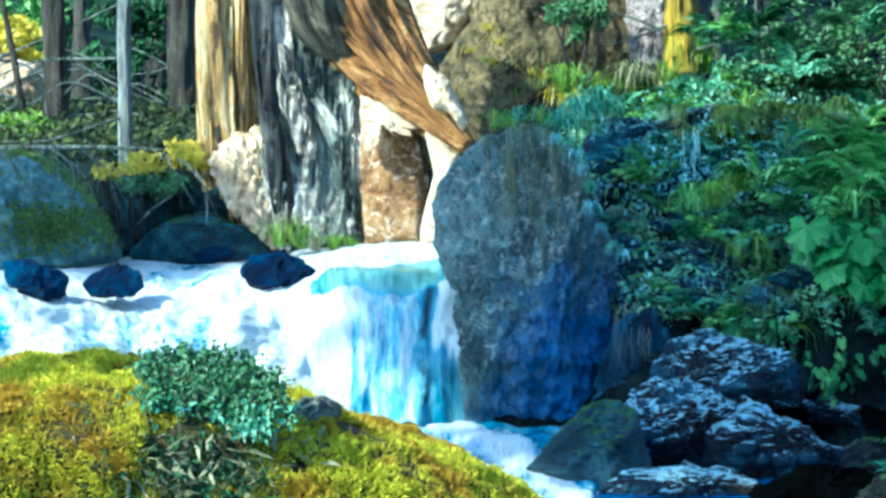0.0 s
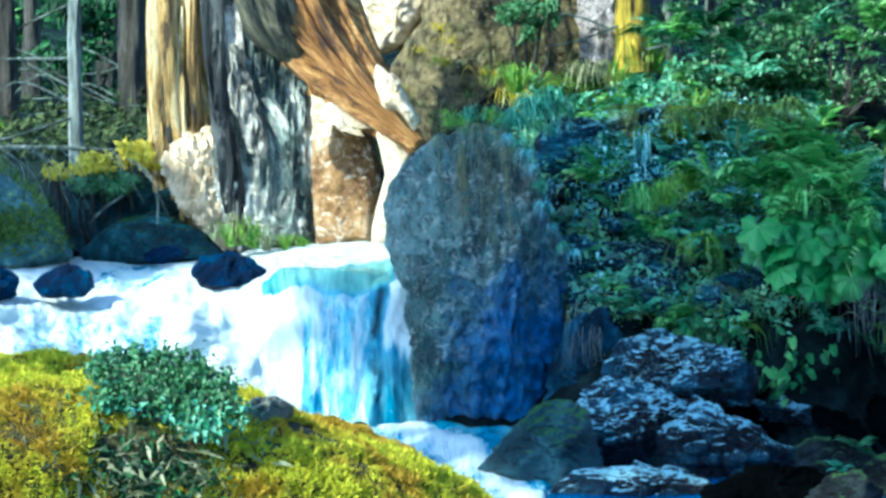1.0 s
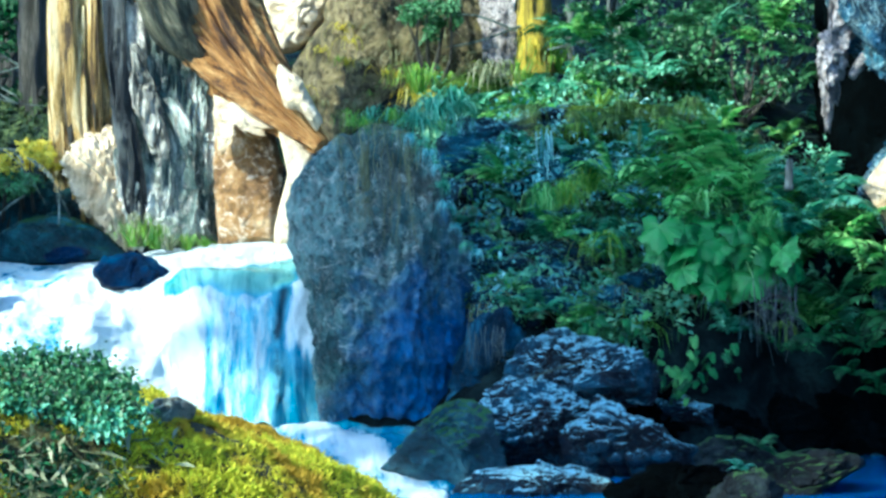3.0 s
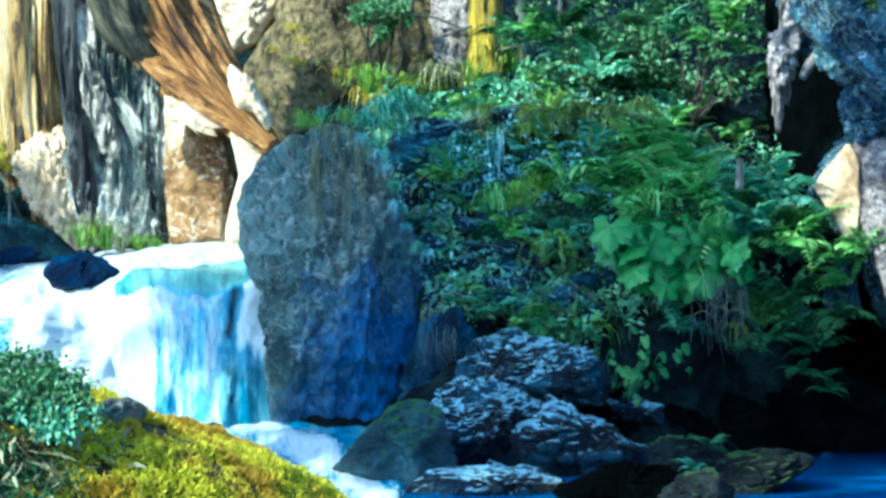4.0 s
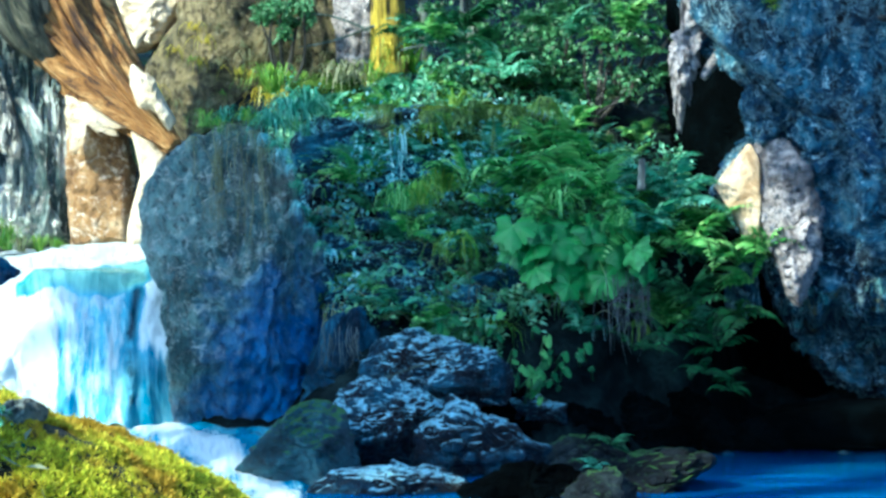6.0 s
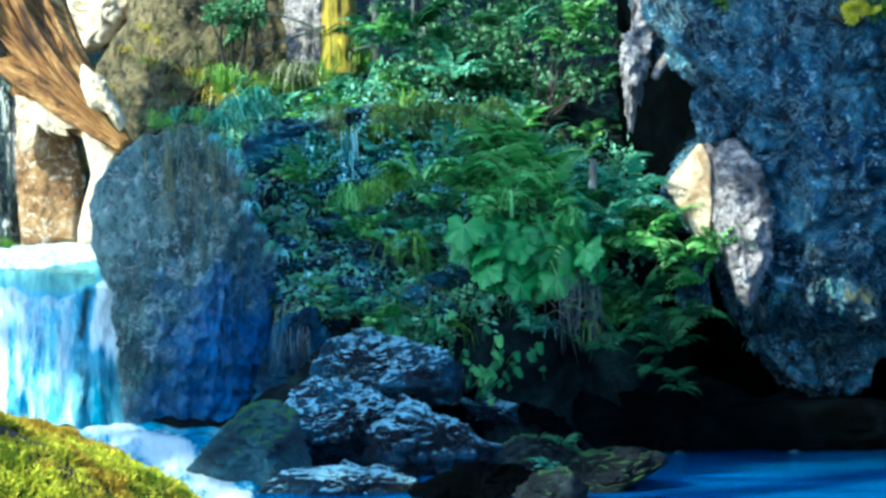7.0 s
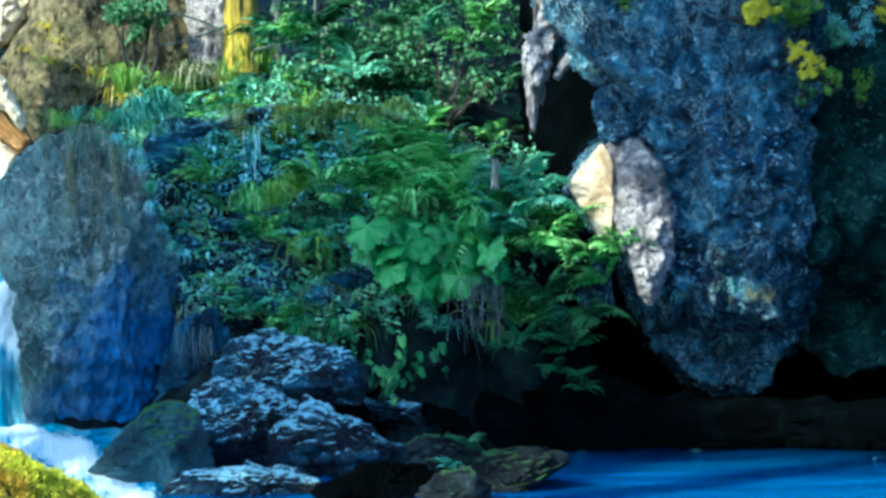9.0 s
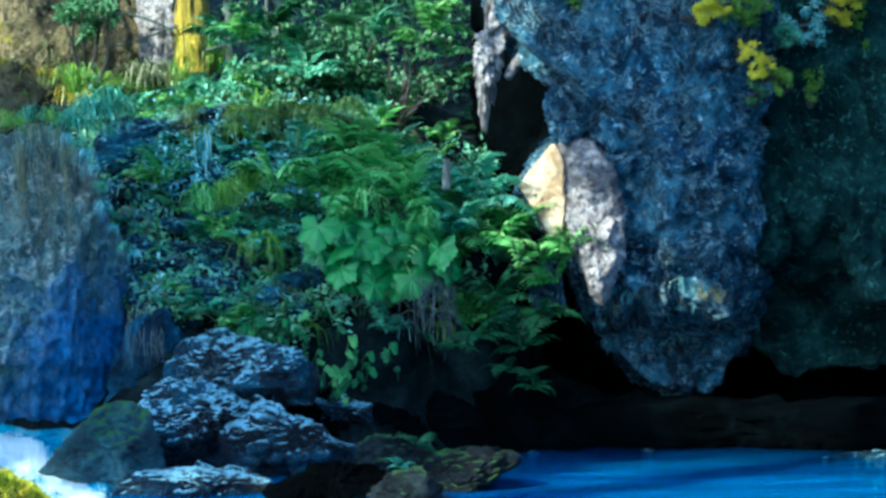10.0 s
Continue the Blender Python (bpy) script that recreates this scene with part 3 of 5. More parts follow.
gaps = (np.exp(-((wb - 632 - 5 * lump) / 9) ** 2) + 0.6 * np.exp(-((wb - 700 - 5 * lump) / 6) ** 2) + 0.6 * np.exp(-((wb - 752 - 9 * lump) / 8) ** 2)) * soft_in(wh, 560, 900, 50)
hole = np.exp(-((wb - 757 + 0.14 * (wh - 540) - 4 * lump) / (11 - 0.05 * np.clip(wh - 510, 0, 120))) ** 2) * soft_in(wh, 504, 596, 16)
set_foam(cascade, 0.86 - 1.1 * hole - 0.32 * pale - 0.38 * edge_pool - 0.34 * calm - 1.3 * tongue - 0.4 * sheet - 0.75 * foot - 0.45 * gaps + 0.1 * folds * curtain)
set_foam(cascade, tongue, "glass")
lace = np.clip(fbm(np.stack([wb * 0.11, ss[:, None] * 5.5 + 0 * wb, 0 * wb], -1), 4, 33) * 1.6 + 0.1, 0, 1)
set_foam(cascade, np.clip(np.clip(gaps, 0, 1) * lace * 0.9 + 0.5 * foot + hole, 0, 1), "darkened")
tagged(cascade, "foaming white stream tumbling over a low blue waterfall", "water", kind="structure")

lb, ld = np.meshgrid(np.linspace(560, 1180, 110), np.linspace(7.6, 10.15, 70))
lz = np.interp(ld, [7.6, 8.7, 9.4, 10.15], [-0.03, 0.012, 0.07, 0.115])
lz = lz - 0.2 * np.clip((lb - 1050) / 110, 0, 1)
lp = at(lb, 0, ld)
lp[..., 2] = lz + 0.03 * fbm(np.stack([lp[..., 0] * 3.5, lp[..., 1] * 2.2, 0 * lz], -1), 5, 31)
low_run = part("stream", lp.reshape(-1, 3), [tuple(f[::-1]) for f in grid_faces(70, 110, False).tolist()], M_CASCADE, uv=np.stack([lp[..., 0], lp[..., 1]], -1).reshape(-1, 2))
set_foam(low_run, 0.17 + 0.55 * np.exp(-((lb - 800 - (10 - ld) * 170) / 70.0) ** 2))
tagged(low_run, "white foaming run of water below the fall", "water", kind="structure")

px, py = np.meshgrid(np.linspace(-6, 9, 90), np.linspace(3.5, 12, 80))
pz = 0.006 * fbm(np.stack([px * 2.5, py * 6, 0 * px], -1), 3, 41)
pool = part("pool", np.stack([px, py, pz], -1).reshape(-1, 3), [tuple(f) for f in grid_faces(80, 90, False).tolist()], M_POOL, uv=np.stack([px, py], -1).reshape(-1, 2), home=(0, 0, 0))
set_foam(pool, 0 * px - 0.4)
# cave's shade and dark reflection painted on the pool, growing with distance
set_foam(pool, np.clip((np.hypot(px, py) - 9.15) / 0.9, 0, 1) ** 1.4 * 0.9, "darkened")
tagged(pool, "still deep blue pool with faint lighter ripples", "water", kind="structure")
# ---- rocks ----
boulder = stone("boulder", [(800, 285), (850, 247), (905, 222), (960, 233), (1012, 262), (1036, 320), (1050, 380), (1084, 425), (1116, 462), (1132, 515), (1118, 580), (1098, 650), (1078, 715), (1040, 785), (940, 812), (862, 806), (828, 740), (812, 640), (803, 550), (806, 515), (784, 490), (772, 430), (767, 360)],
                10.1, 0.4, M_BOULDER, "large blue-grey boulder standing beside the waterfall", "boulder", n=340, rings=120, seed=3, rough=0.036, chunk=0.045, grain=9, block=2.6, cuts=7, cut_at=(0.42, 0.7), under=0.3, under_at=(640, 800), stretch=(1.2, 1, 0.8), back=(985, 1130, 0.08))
moss_rock = stone("mossy_boulder", [(-420, 740), (-200, 675), (0, 648), (90, 634), (160, 636), (250, 652), (330, 650), (400, 660), (480, 688), (560, 714), (650, 744), (740, 784), (820, 822), (890, 860), (945, 890), (1000, 930), (1030, 975), (900, 1110), (300, 1200), (-300, 1150)],
                  7.0, 0.75, M_MOSS_BASE, "broad boulder covered in golden green moss", "boulder", n=220, rings=60, seed=5, rough=0.03, chunk=0.03, block=5)
left_rock = stone("boulder", [(-220, 330), (-80, 275), (40, 268), (110, 298), (170, 360), (205, 420), (218, 455), (150, 480), (50, 490), (-100, 510), (-240, 480)],
                  11.4, 0.4, M_BANKROCK, "smooth grey boulder with a patch of green moss", "boulder", seed=7, rough=0.03, chunk=0.06, grain=5, cuts=7, n=160, rings=44)
# dark stone fills the hollow, its colour standing for the shade there
stone("rock", [(180, 345), (230, 318), (330, 308), (400, 318), (440, 380), (480, 450), (380, 470), (260, 470), (195, 440)], 11.78, 0.22, M_DARK_TEAL, "dark rock standing in for a shaded recess above the stream", seed=9, chunk=0.06, cuts=8, n=140, rings=40)
stone("rock", [(225, 452), (262, 408), (310, 384), (360, 372), (410, 392), (450, 415), (495, 456), (380, 474), (260, 472)], 11.5, 0.2, M_DARK_TEAL, "dark blue-green rock at the water's edge", seed=10, chunk=0.09, rough=0.04, cuts=8, n=150, rings=44)
for k, (o, d, th, lab) in enumerate([
        ([(10, 462), (45, 455), (95, 470), (125, 490), (118, 520), (85, 538), (50, 520), (15, 500)], 10.42, 0.11, "wet black stone splashed by the stream"),
        ([(145, 500), (170, 480), (210, 465), (245, 480), (256, 505), (235, 526), (195, 524), (160, 522)], 10.44, 0.1, "wet dark blue stone in the rapids"),
        ([(424, 480), (445, 452), (490, 443), (530, 455), (558, 480), (545, 500), (500, 516), (450, 512)], 10.42, 0.12, "wet dark stone parting the white water"),
        ([(335, 452), (360, 438), (400, 434), (425, 446), (400, 462), (350, 464)], 11.2, 0.06, "small rounded stone at the water's edge")]):
    stone("stream_stone", o, d, th, M_SLICK, lab, "stone", seed=20 + k, n=80, rings=24, rough=0.07, chunk=0.1, cuts=3, group="stones in the stream")
# the weathered outcrop on the far bank
stone("rock_slab", [(480, -60), (540, -50), (560, 60), (605, 108), (640, 150), (664, 200), (668, 300), (662, 430), (560, 448), (492, 440), (480, 330), (470, 130), (470, -40)], 11.5, 0.2, M_SLAB, "steep grey rock slab with pale streaks", n=360, rings=120, seed=31, rough=0.05, chunk=0.05, stretch=(2.4, 1, 0.5), box=0.4, grain=9, block=5, cuts=5)
stone("rock", [(374, 300), (392, 256), (412, 240), (436, 238), (458, 224), (472, 262), (484, 345), (504, 400), (512, 442), (486, 436), (452, 408), (424, 380), (396, 334)], 11.5, 0.15, M_WHITE, "cream sunlit rock at the foot of a tree", seed=33, rough=0.07, chunk=0.15, grain=7, block=6, n=240, rings=70, box=0.3, cuts=9, cut_at=(0.3, 0.7), stretch=(1.8, 1, 0.6))
stone("rock", [(440, -60), (482, -50), (480, 60), (492, 160), (508, 250), (522, 350), (524, 442), (494, 440), (476, 330), (464, 220), (450, 100)], 11.4, 0.1, M_CREVICE, "dark streaked rock standing in for the shaded cleft", seed=34, rough=0.03, chunk=0.03, grain=9, n=180, rings=50, box=0.4, stretch=(3, 1, 0.5), cuts=4)
stone("rock", [(470, 40), (500, 4), (516, 30), (520, 95), (532, 140), (546, 180), (558, 250), (552, 290), (524, 270), (504, 205), (484, 156), (464, 100)], 11.4, 0.09, M_RIB, "white weathered rib of rock beside a cleft", seed=38, rough=0.07, chunk=0.09, grain=6, n=180, rings=50, box=0.45, stretch=(2, 1, 0.6), cuts=6)
stone("rock", [(462, 270), (484, 240), (500, 300), (516, 360), (528, 436), (504, 440), (486, 390), (470, 330)], 11.42, 0.1, M_SLAB, "streaked grey rock wedged in a cleft", seed=40, rough=0.12, chunk=0.08, grain=8, n=160, rings=46, box=0.45, cuts=6, stretch=(2.4, 1, 0.5))
stone("rock", [(644, 185), (700, 192), (742, 230), (764, 290), (756, 345), (746, 400), (748, 436), (646, 438), (638, 300)], 11.34, 0.14, M_BROWN, "rust-brown rock with cream patches", seed=35, rough=0.022, chunk=0.045, grain=6, n=200, rings=60, box=0.4, cuts=7)
stone("rock", [(748, 225), (790, 250), (814, 272), (794, 330), (780, 385), (776, 442), (738, 442), (748, 385), (768, 310), (758, 260)], 11.15, 0.06, M_WHITE, "smooth cream sunlit rock behind the boulder", seed=37, rough=0.006, chunk=0.006, n=120, rings=30, box=0.5, centre=(778, 300))
stone("rock", [(636, 166), (664, 178), (706, 200), (744, 222), (742, 238), (716, 246), (694, 240), (690, 214), (672, 222), (662, 262), (650, 278), (640, 240)], 11.2, 0.06, M_WHITE, "cream broken rock in the sun under a log", seed=36, rough=0.035, chunk=0.06, n=160, rings=44, box=0.4, cuts=6, centre=(668, 208))
stone("rock", [(715, -100), (885, -100), (858, 0), (832, 30), (812, 70), (786, 92), (756, 96), (744, 60), (728, 30)], 12.75, 0.16, M_WHITE, "white weathered rock in full sun", seed=39, rough=0.06, chunk=0.08, n=160, rings=50)
hillside = stone("hillside_rock", [(775, 120), (830, 40), (870, -100), (1000, -180), (1110, -100), (1140, 80), (1130, 190), (980, 270), (850, 280), (785, 190)], 12.6, 0.5, M_OCHRE, "ochre mossy rock face of the hillside", n=140, rings=40, seed=41, rough=0.028, chunk=0.03, block=4, cuts=5)
stone("rock", [(752, 112), (792, 142), (816, 186), (832, 214), (816, 234), (796, 200), (762, 186), (748, 150)], 11.04, 0.08, M_WHITE, "pale splintered rock in the sun", seed=42, chunk=0.1, n=120, rings=36, centre=(785, 170))
stone("rock", [(1098, -80), (1175, -80), (1176, 60), (1180, 130), (1146, 140), (1112, 110)], 12.1, 0.12, M_ROSY, "pale lichen-covered rock among shrubs", seed=43, rough=0.05, chunk=0.06, n=110, rings=34, cuts=5)
# pale stone colour stands for sunlight on the slope behind
stone("rock", [(-60, 110), (10, 104), (76, 116), (84, 200), (-60, 206)], 16.2, 0.3, M_CREAM, "pale stone standing in for a sunlit patch behind the trunks", seed=45, rough=0.06, chunk=0.1, n=100, rings=30)
# the pile at the pool's edge
for k, (o, d, th, mat, lab) in enumerate([
        ([(1135, 740), (1160, 640), (1180, 608), (1212, 584), (1256, 564), (1300, 584), (1350, 600), (1400, 640), (1390, 720), (1260, 760)], 9.75, 0.22, M_SHADED_LICHEN, "broad angular dark rock with pale blue lichen"),
        ([(1268, 680), (1296, 632), (1336, 610), (1378, 612), (1418, 645), (1432, 680), (1410, 720), (1310, 720)], 9.55, 0.16, M_SHADED_LICHEN, "blue-black angular rock with a pale edge"),
        ([(1104, 712), (1120, 684), (1150, 662), (1210, 660), (1264, 684), (1300, 710), (1310, 770), (1262, 830), (1150, 830), (1112, 770)], 9.38, 0.22, M_SHADED_LICHEN, "broken dark rock crusted with pale lichen"),
        ([(1238, 740), (1262, 706), (1310, 690), (1340, 700), (1372, 736), (1424, 756), (1470, 784), (1520, 796), (1534, 840), (1460, 880), (1330, 880), (1250, 830)], 9.3, 0.2, M_SHADED_LICHEN, "long shade-dark rock with a lichen crust"),
        # black mass where only a shaded gap shows under the pile
        ([(1125, 740), (1180, 660), (1300, 640), (1430, 680), (1540, 770), (1560, 850), (1400, 910), (1150, 890)], 9.8, 0.25, M_CAVE_SHADE, "black mass standing in for the shaded gap under the pile"),
        ([(932, 830), (985, 770), (1035, 715), (1085, 695), (1125, 720), (1145, 775), (1155, 840), (1100, 885), (1000, 870)], 9.15, 0.2, M_MOSSY, "rounded grey rock with green moss"),
        ([(1040, 880), (1110, 828), (1210, 812), (1300, 832), (1370, 870), (1410, 910), (1200, 950), (1050, 940)], 8.85, 0.18, M_SHADED_LICHEN, "low wet rock at the pool's edge"),
        ([(1395, 720), (1440, 695), (1510, 712), (1560, 740), (1530, 775), (1440, 770)], 9.8, 0.14, M_SHADED_LICHEN, "shade-dark rock under the ferns"),
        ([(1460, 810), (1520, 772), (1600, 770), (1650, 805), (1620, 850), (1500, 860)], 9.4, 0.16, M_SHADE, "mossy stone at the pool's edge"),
        ([(1330, 862), (1420, 826), (1520, 818), (1590, 850), (1600, 910), (1460, 960), (1330, 945)], 8.75, 0.2, M_CAVE_SHADE, "shade-black rock sloping into the pool"),
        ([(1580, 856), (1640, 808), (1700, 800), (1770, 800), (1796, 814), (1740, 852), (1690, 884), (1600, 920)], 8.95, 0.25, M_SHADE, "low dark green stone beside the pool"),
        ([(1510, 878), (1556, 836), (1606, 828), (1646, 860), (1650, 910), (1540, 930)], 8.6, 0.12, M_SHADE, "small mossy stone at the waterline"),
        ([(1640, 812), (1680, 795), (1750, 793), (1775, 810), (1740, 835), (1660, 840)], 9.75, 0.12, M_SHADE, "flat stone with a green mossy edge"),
        ([(1560, 740), (1640, 690), (1700, 720), (1760, 770), (1750, 815), (1600, 815)], 10.05, 0.2, M_CAVE_SHADE, "dark shaded rock at the waterline"),
        ([(1440, 745), (1520, 715), (1600, 735), (1640, 790), (1560, 830), (1470, 810)], 9.85, 0.2, M_CAVE_SHADE, "black shaded rock at the foot of the bank"),
        ([(1680, 700), (1740, 690), (1800, 730), (1850, 790), (1800, 825), (1690, 820)], 10.1, 0.2, M_CAVE_SHADE, "black shaded rock at the foot of the bank"),
        ([(1790, 800), (1830, 740), (1870, 730), (1920, 790), (1930, 815), (1800, 815)], 10.1, 0.12, M_CAVE_SHADE, "dark pointed rock rising from the pool"),
        ([(1060, 470), (1110, 430), (1180, 450), (1240, 500), (1230, 560), (1130, 560), (1075, 530)], 10.3, 0.2, M_SHADED_LICHEN, "dark lichen-spotted ledge in the bank"),
        ([(1040, 760), (1062, 650), (1090, 570), (1150, 545), (1196, 600), (1180, 720), (1120, 790)], 9.95, 0.15, M_RECESS, "dark blue rock in a recess"),
        ([(2305, 809), (2340, 800), (2390, 795), (2450, 793), (2490, 800), (2420, 812), (2330, 815)], 9.93, 0.07, M_LEDGE, "pale flat stone just above the water"),
        ([(1795, 802), (1806, 797), (1818, 804), (1808, 810)], 9.93, 0.02, M_LEDGE, "small pale stone at the waterline"), ([(1996, 798), (2010, 794), (2024, 798), (2010, 803)], 9.99, 0.015, M_LEDGE, "small pale stone at the waterline")]):
    stone("rock", o, d, th, mat, lab, seed=60 + k, rough=0.03, chunk=0.12 if mat is not M_MOSSY else 0.09, n=180, rings=50, grain=5, block=4, stretch=(0.8, 1, 1.5), cuts=10, cut_at=(0.4, 0.75), tops=mat is M_SHADED_LICHEN, under=0.2 if mat is M_SHADED_LICHEN else 0.0, group="rocks at the pool")
# ledges of rock that show through the plants on the bank
for k, (o, d, th) in enumerate([
        ([(1030, 250), (1080, 205), (1160, 215), (1190, 260), (1170, 310), (1080, 330), (1035, 300)], 10.9, 0.2),
        ([(1150, 215), (1230, 190), (1330, 195), (1370, 225), (1330, 260), (1200, 262)], 11.15, 0.25),
        ([(1190, 290), (1260, 262), (1350, 270), (1370, 320), (1290, 345), (1200, 335)], 10.84, 0.2),
        ([(1350, 215), (1440, 195), (1520, 215), (1540, 260), (1450, 280), (1360, 262)], 11.15, 0.22),
        ([(1380, 290), (1450, 270), (1540, 285), (1550, 330), (1450, 345), (1390, 330)], 10.84, 0.2),
        ([(1170, 470), (1240, 445), (1300, 468), (1310, 510), (1230, 530), (1175, 512)], 10.22, 0.14),
        ([(1090, 520), (1160, 505), (1215, 530), (1220, 580), (1150, 590), (1095, 570)], 10.08, 0.12),
        ([(1240, 530), (1310, 515), (1350, 545), (1330, 585), (1260, 585)], 10.08, 0.12),
        ([(1062, 428), (1105, 412), (1150, 440), (1165, 480), (1120, 490), (1080, 465)], 10.2, 0.1)]):
    stone("ledge", o, d, th, M_LEDGE, "dark rock ledge with pale lichen in the bank", "rock", seed=120 + k, rough=0.035, chunk=0.1, grain=5, block=4, n=110, rings=30, cuts=8, stretch=(0.7, 1, 1.8), group="ledges in the bank")
rs = np.random.RandomState(44)
for k in range(34):
    b0, h0 = (rs.uniform(1045, 1420), rs.uniform(300, 560)) if k % 3 else (rs.uniform(1040, 1540), rs.uniform(205, 330))
    w0, t0 = rs.uniform(26, 62), rs.uniform(14, 30)
    ang = np.sort(rs.uniform(-math.pi, math.pi, 9))
    o = [(b0 + w0 * math.cos(a) * rs.uniform(0.75, 1.1), h0 + t0 * math.sin(a) * rs.uniform(0.75, 1.1)) for a in np.linspace(-math.pi, math.pi, 9)[:-1] + rs.uniform(-0.2, 0.2)]
    stone("ledge", o, float(land_dist(np.array([b0]), np.array([h0]))[0]) - rs.uniform(0.05, 0.12), 0.1, M_LEDGE, "dark blue rock showing between the herbs", "rock", seed=150 + k, rough=0.04, chunk=0.12, grain=4, block=3, n=64, rings=16, cuts=8, group="ledges in the bank")
for k, (o, d) in enumerate([
        ([(1170, 215), (1230, 192), (1310, 186), (1345, 205), (1300, 226), (1210, 232)], 11.2), ([(1290, 200), (1370, 182), (1450, 192), (1470, 212), (1400, 228), (1310, 222)], 11.15),
        ([(1210, 248), (1270, 228), (1350, 226), (1385, 245), (1320, 262), (1230, 264)], 10.95), ([(1400, 230), (1470, 214), (1540, 226), (1530, 250), (1440, 256)], 11.0), ([(1030, 150), (1090, 128), (1150, 140), (1165, 165), (1090, 180), (1040, 175)], 11.6)]):
    stone("ledge", o, d, 0.16, M_OLIVE, "ledge cushioned with olive-brown moss", "rock", seed=180 + k, rough=0.05, chunk=0.08, grain=6, block=4, n=100, rings=26, group="ledges in the bank")
# the cliff over the pool
cliff = stone("cliff", [(1722, -900), (1716, 60), (1775, 105), (1845, 130), (1850, 230), (1790, 330), (1850, 450), (1908, 560), (1960, 650), (2060, 702), (2140, 680), (2200, 620), (2260, 480), (2300, 250), (2320, 60), (2360, -900)],
              10.6, 0.45, M_CLIFF, "blue-grey pitted cliff overhanging the pool", "cliff", n=460, rings=150, seed=81, rough=0.03, chunk=0.035, block=9, grain=14, box=0.55, centre=(2030, 260), under=1.0, under_at=(550, 730), back=(2130, 2320, 0.45), lean=-0.16)
stone("face", [(1840, 250), (1880, 244), (1925, 262), (1950, 310), (1964, 380), (1966, 440), (1950, 500), (1930, 545), (1906, 520), (1886, 455), (1862, 400)], 10.17, 0.12, M_ROSY, "pinkish pale rock face", "rock", seed=82, n=200, rings=60, rough=0.06, chunk=0.06, grain=8, block=6, box=0.45, cuts=6, bias=(-0.6, 0.3), parent=cliff)
stone("face", [(1780, 330), (1806, 292), (1842, 250), (1862, 290), (1866, 380), (1862, 455), (1836, 430), (1808, 372)], 10.19, 0.11, M_CREAM, "cream sunlit rock face", "rock", seed=84, n=140, rings=40, rough=0.025, chunk=0.03, grain=6, box=0.4, cuts=6, bias=(-0.8, 0.3), parent=cliff)
stone("spur", [(1718, -60), (1722, 66), (1708, 84), (1706, 140), (1710, 180), (1712, 226), (1726, 232), (1728, 196), (1744, 168), (1738, 144), (1758, 104), (1770, -100)], 10.42, 0.1, M_ROSY, "pale hanging spur", "rock", seed=83, n=160, rings=46, rough=0.1, chunk=0.16, grain=6, block=7, parent=cliff, centre=(1728, 80))
stone("spur", [(1752, 138), (1764, 112), (1784, 84), (1794, 84), (1788, 112), (1766, 142)], 10.4, 0.05, M_ROSY, "pale jutting prong", "rock", seed=86, n=90, rings=26, rough=0.06, chunk=0.1, parent=cliff)
stone("rock", [(1794, 482), (1826, 462), (1856, 478), (1864, 540), (1838, 566), (1802, 545)], 10.32, 0.12, M_CLIFF, "small blue-grey rock among the ferns", seed=95, n=110, rings=30, rough=0.05, chunk=0.1, cuts=6)
stone("cliff_wall", [(1690, -900), (1700, 200), (1720, 500), (1800, 840), (2300, 850), (3000, 850), (3100, -900)], 11.9, 0.6, M_CAVE_SHADE, "dark shaded cliff wall behind the pool", "cliff", n=160, rings=50, seed=85, rough=0.02, chunk=0.04, box=0.3, block=6, centre=(2200, 300))
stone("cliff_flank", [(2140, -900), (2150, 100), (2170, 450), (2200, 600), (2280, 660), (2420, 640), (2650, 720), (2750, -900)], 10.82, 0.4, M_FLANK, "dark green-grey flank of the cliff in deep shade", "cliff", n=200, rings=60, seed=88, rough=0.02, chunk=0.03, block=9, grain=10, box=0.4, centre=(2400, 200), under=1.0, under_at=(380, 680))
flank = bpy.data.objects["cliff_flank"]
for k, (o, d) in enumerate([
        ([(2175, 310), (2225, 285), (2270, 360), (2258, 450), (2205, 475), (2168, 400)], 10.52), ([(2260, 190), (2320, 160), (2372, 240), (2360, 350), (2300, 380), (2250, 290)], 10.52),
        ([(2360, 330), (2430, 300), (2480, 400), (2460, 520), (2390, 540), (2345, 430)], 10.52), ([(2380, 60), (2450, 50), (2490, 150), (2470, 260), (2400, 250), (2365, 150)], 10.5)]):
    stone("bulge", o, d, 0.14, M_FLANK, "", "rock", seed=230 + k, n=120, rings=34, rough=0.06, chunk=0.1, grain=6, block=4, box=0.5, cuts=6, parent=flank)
# black sill added where only shade shows, to end the pool
stone("cave_sill", [(1760, 812), (1800, 745), (1900, 715), (2050, 700), (2250, 705), (2600, 690), (2750, 760), (2760, 818), (2300, 812)], 10.4, 0.3, M_CAVE_SHADE, "black sill added to carry the shade behind the pool", "rock", n=160, rings=40, seed=90, rough=0.03, chunk=0.05, block=7, box=0.4)
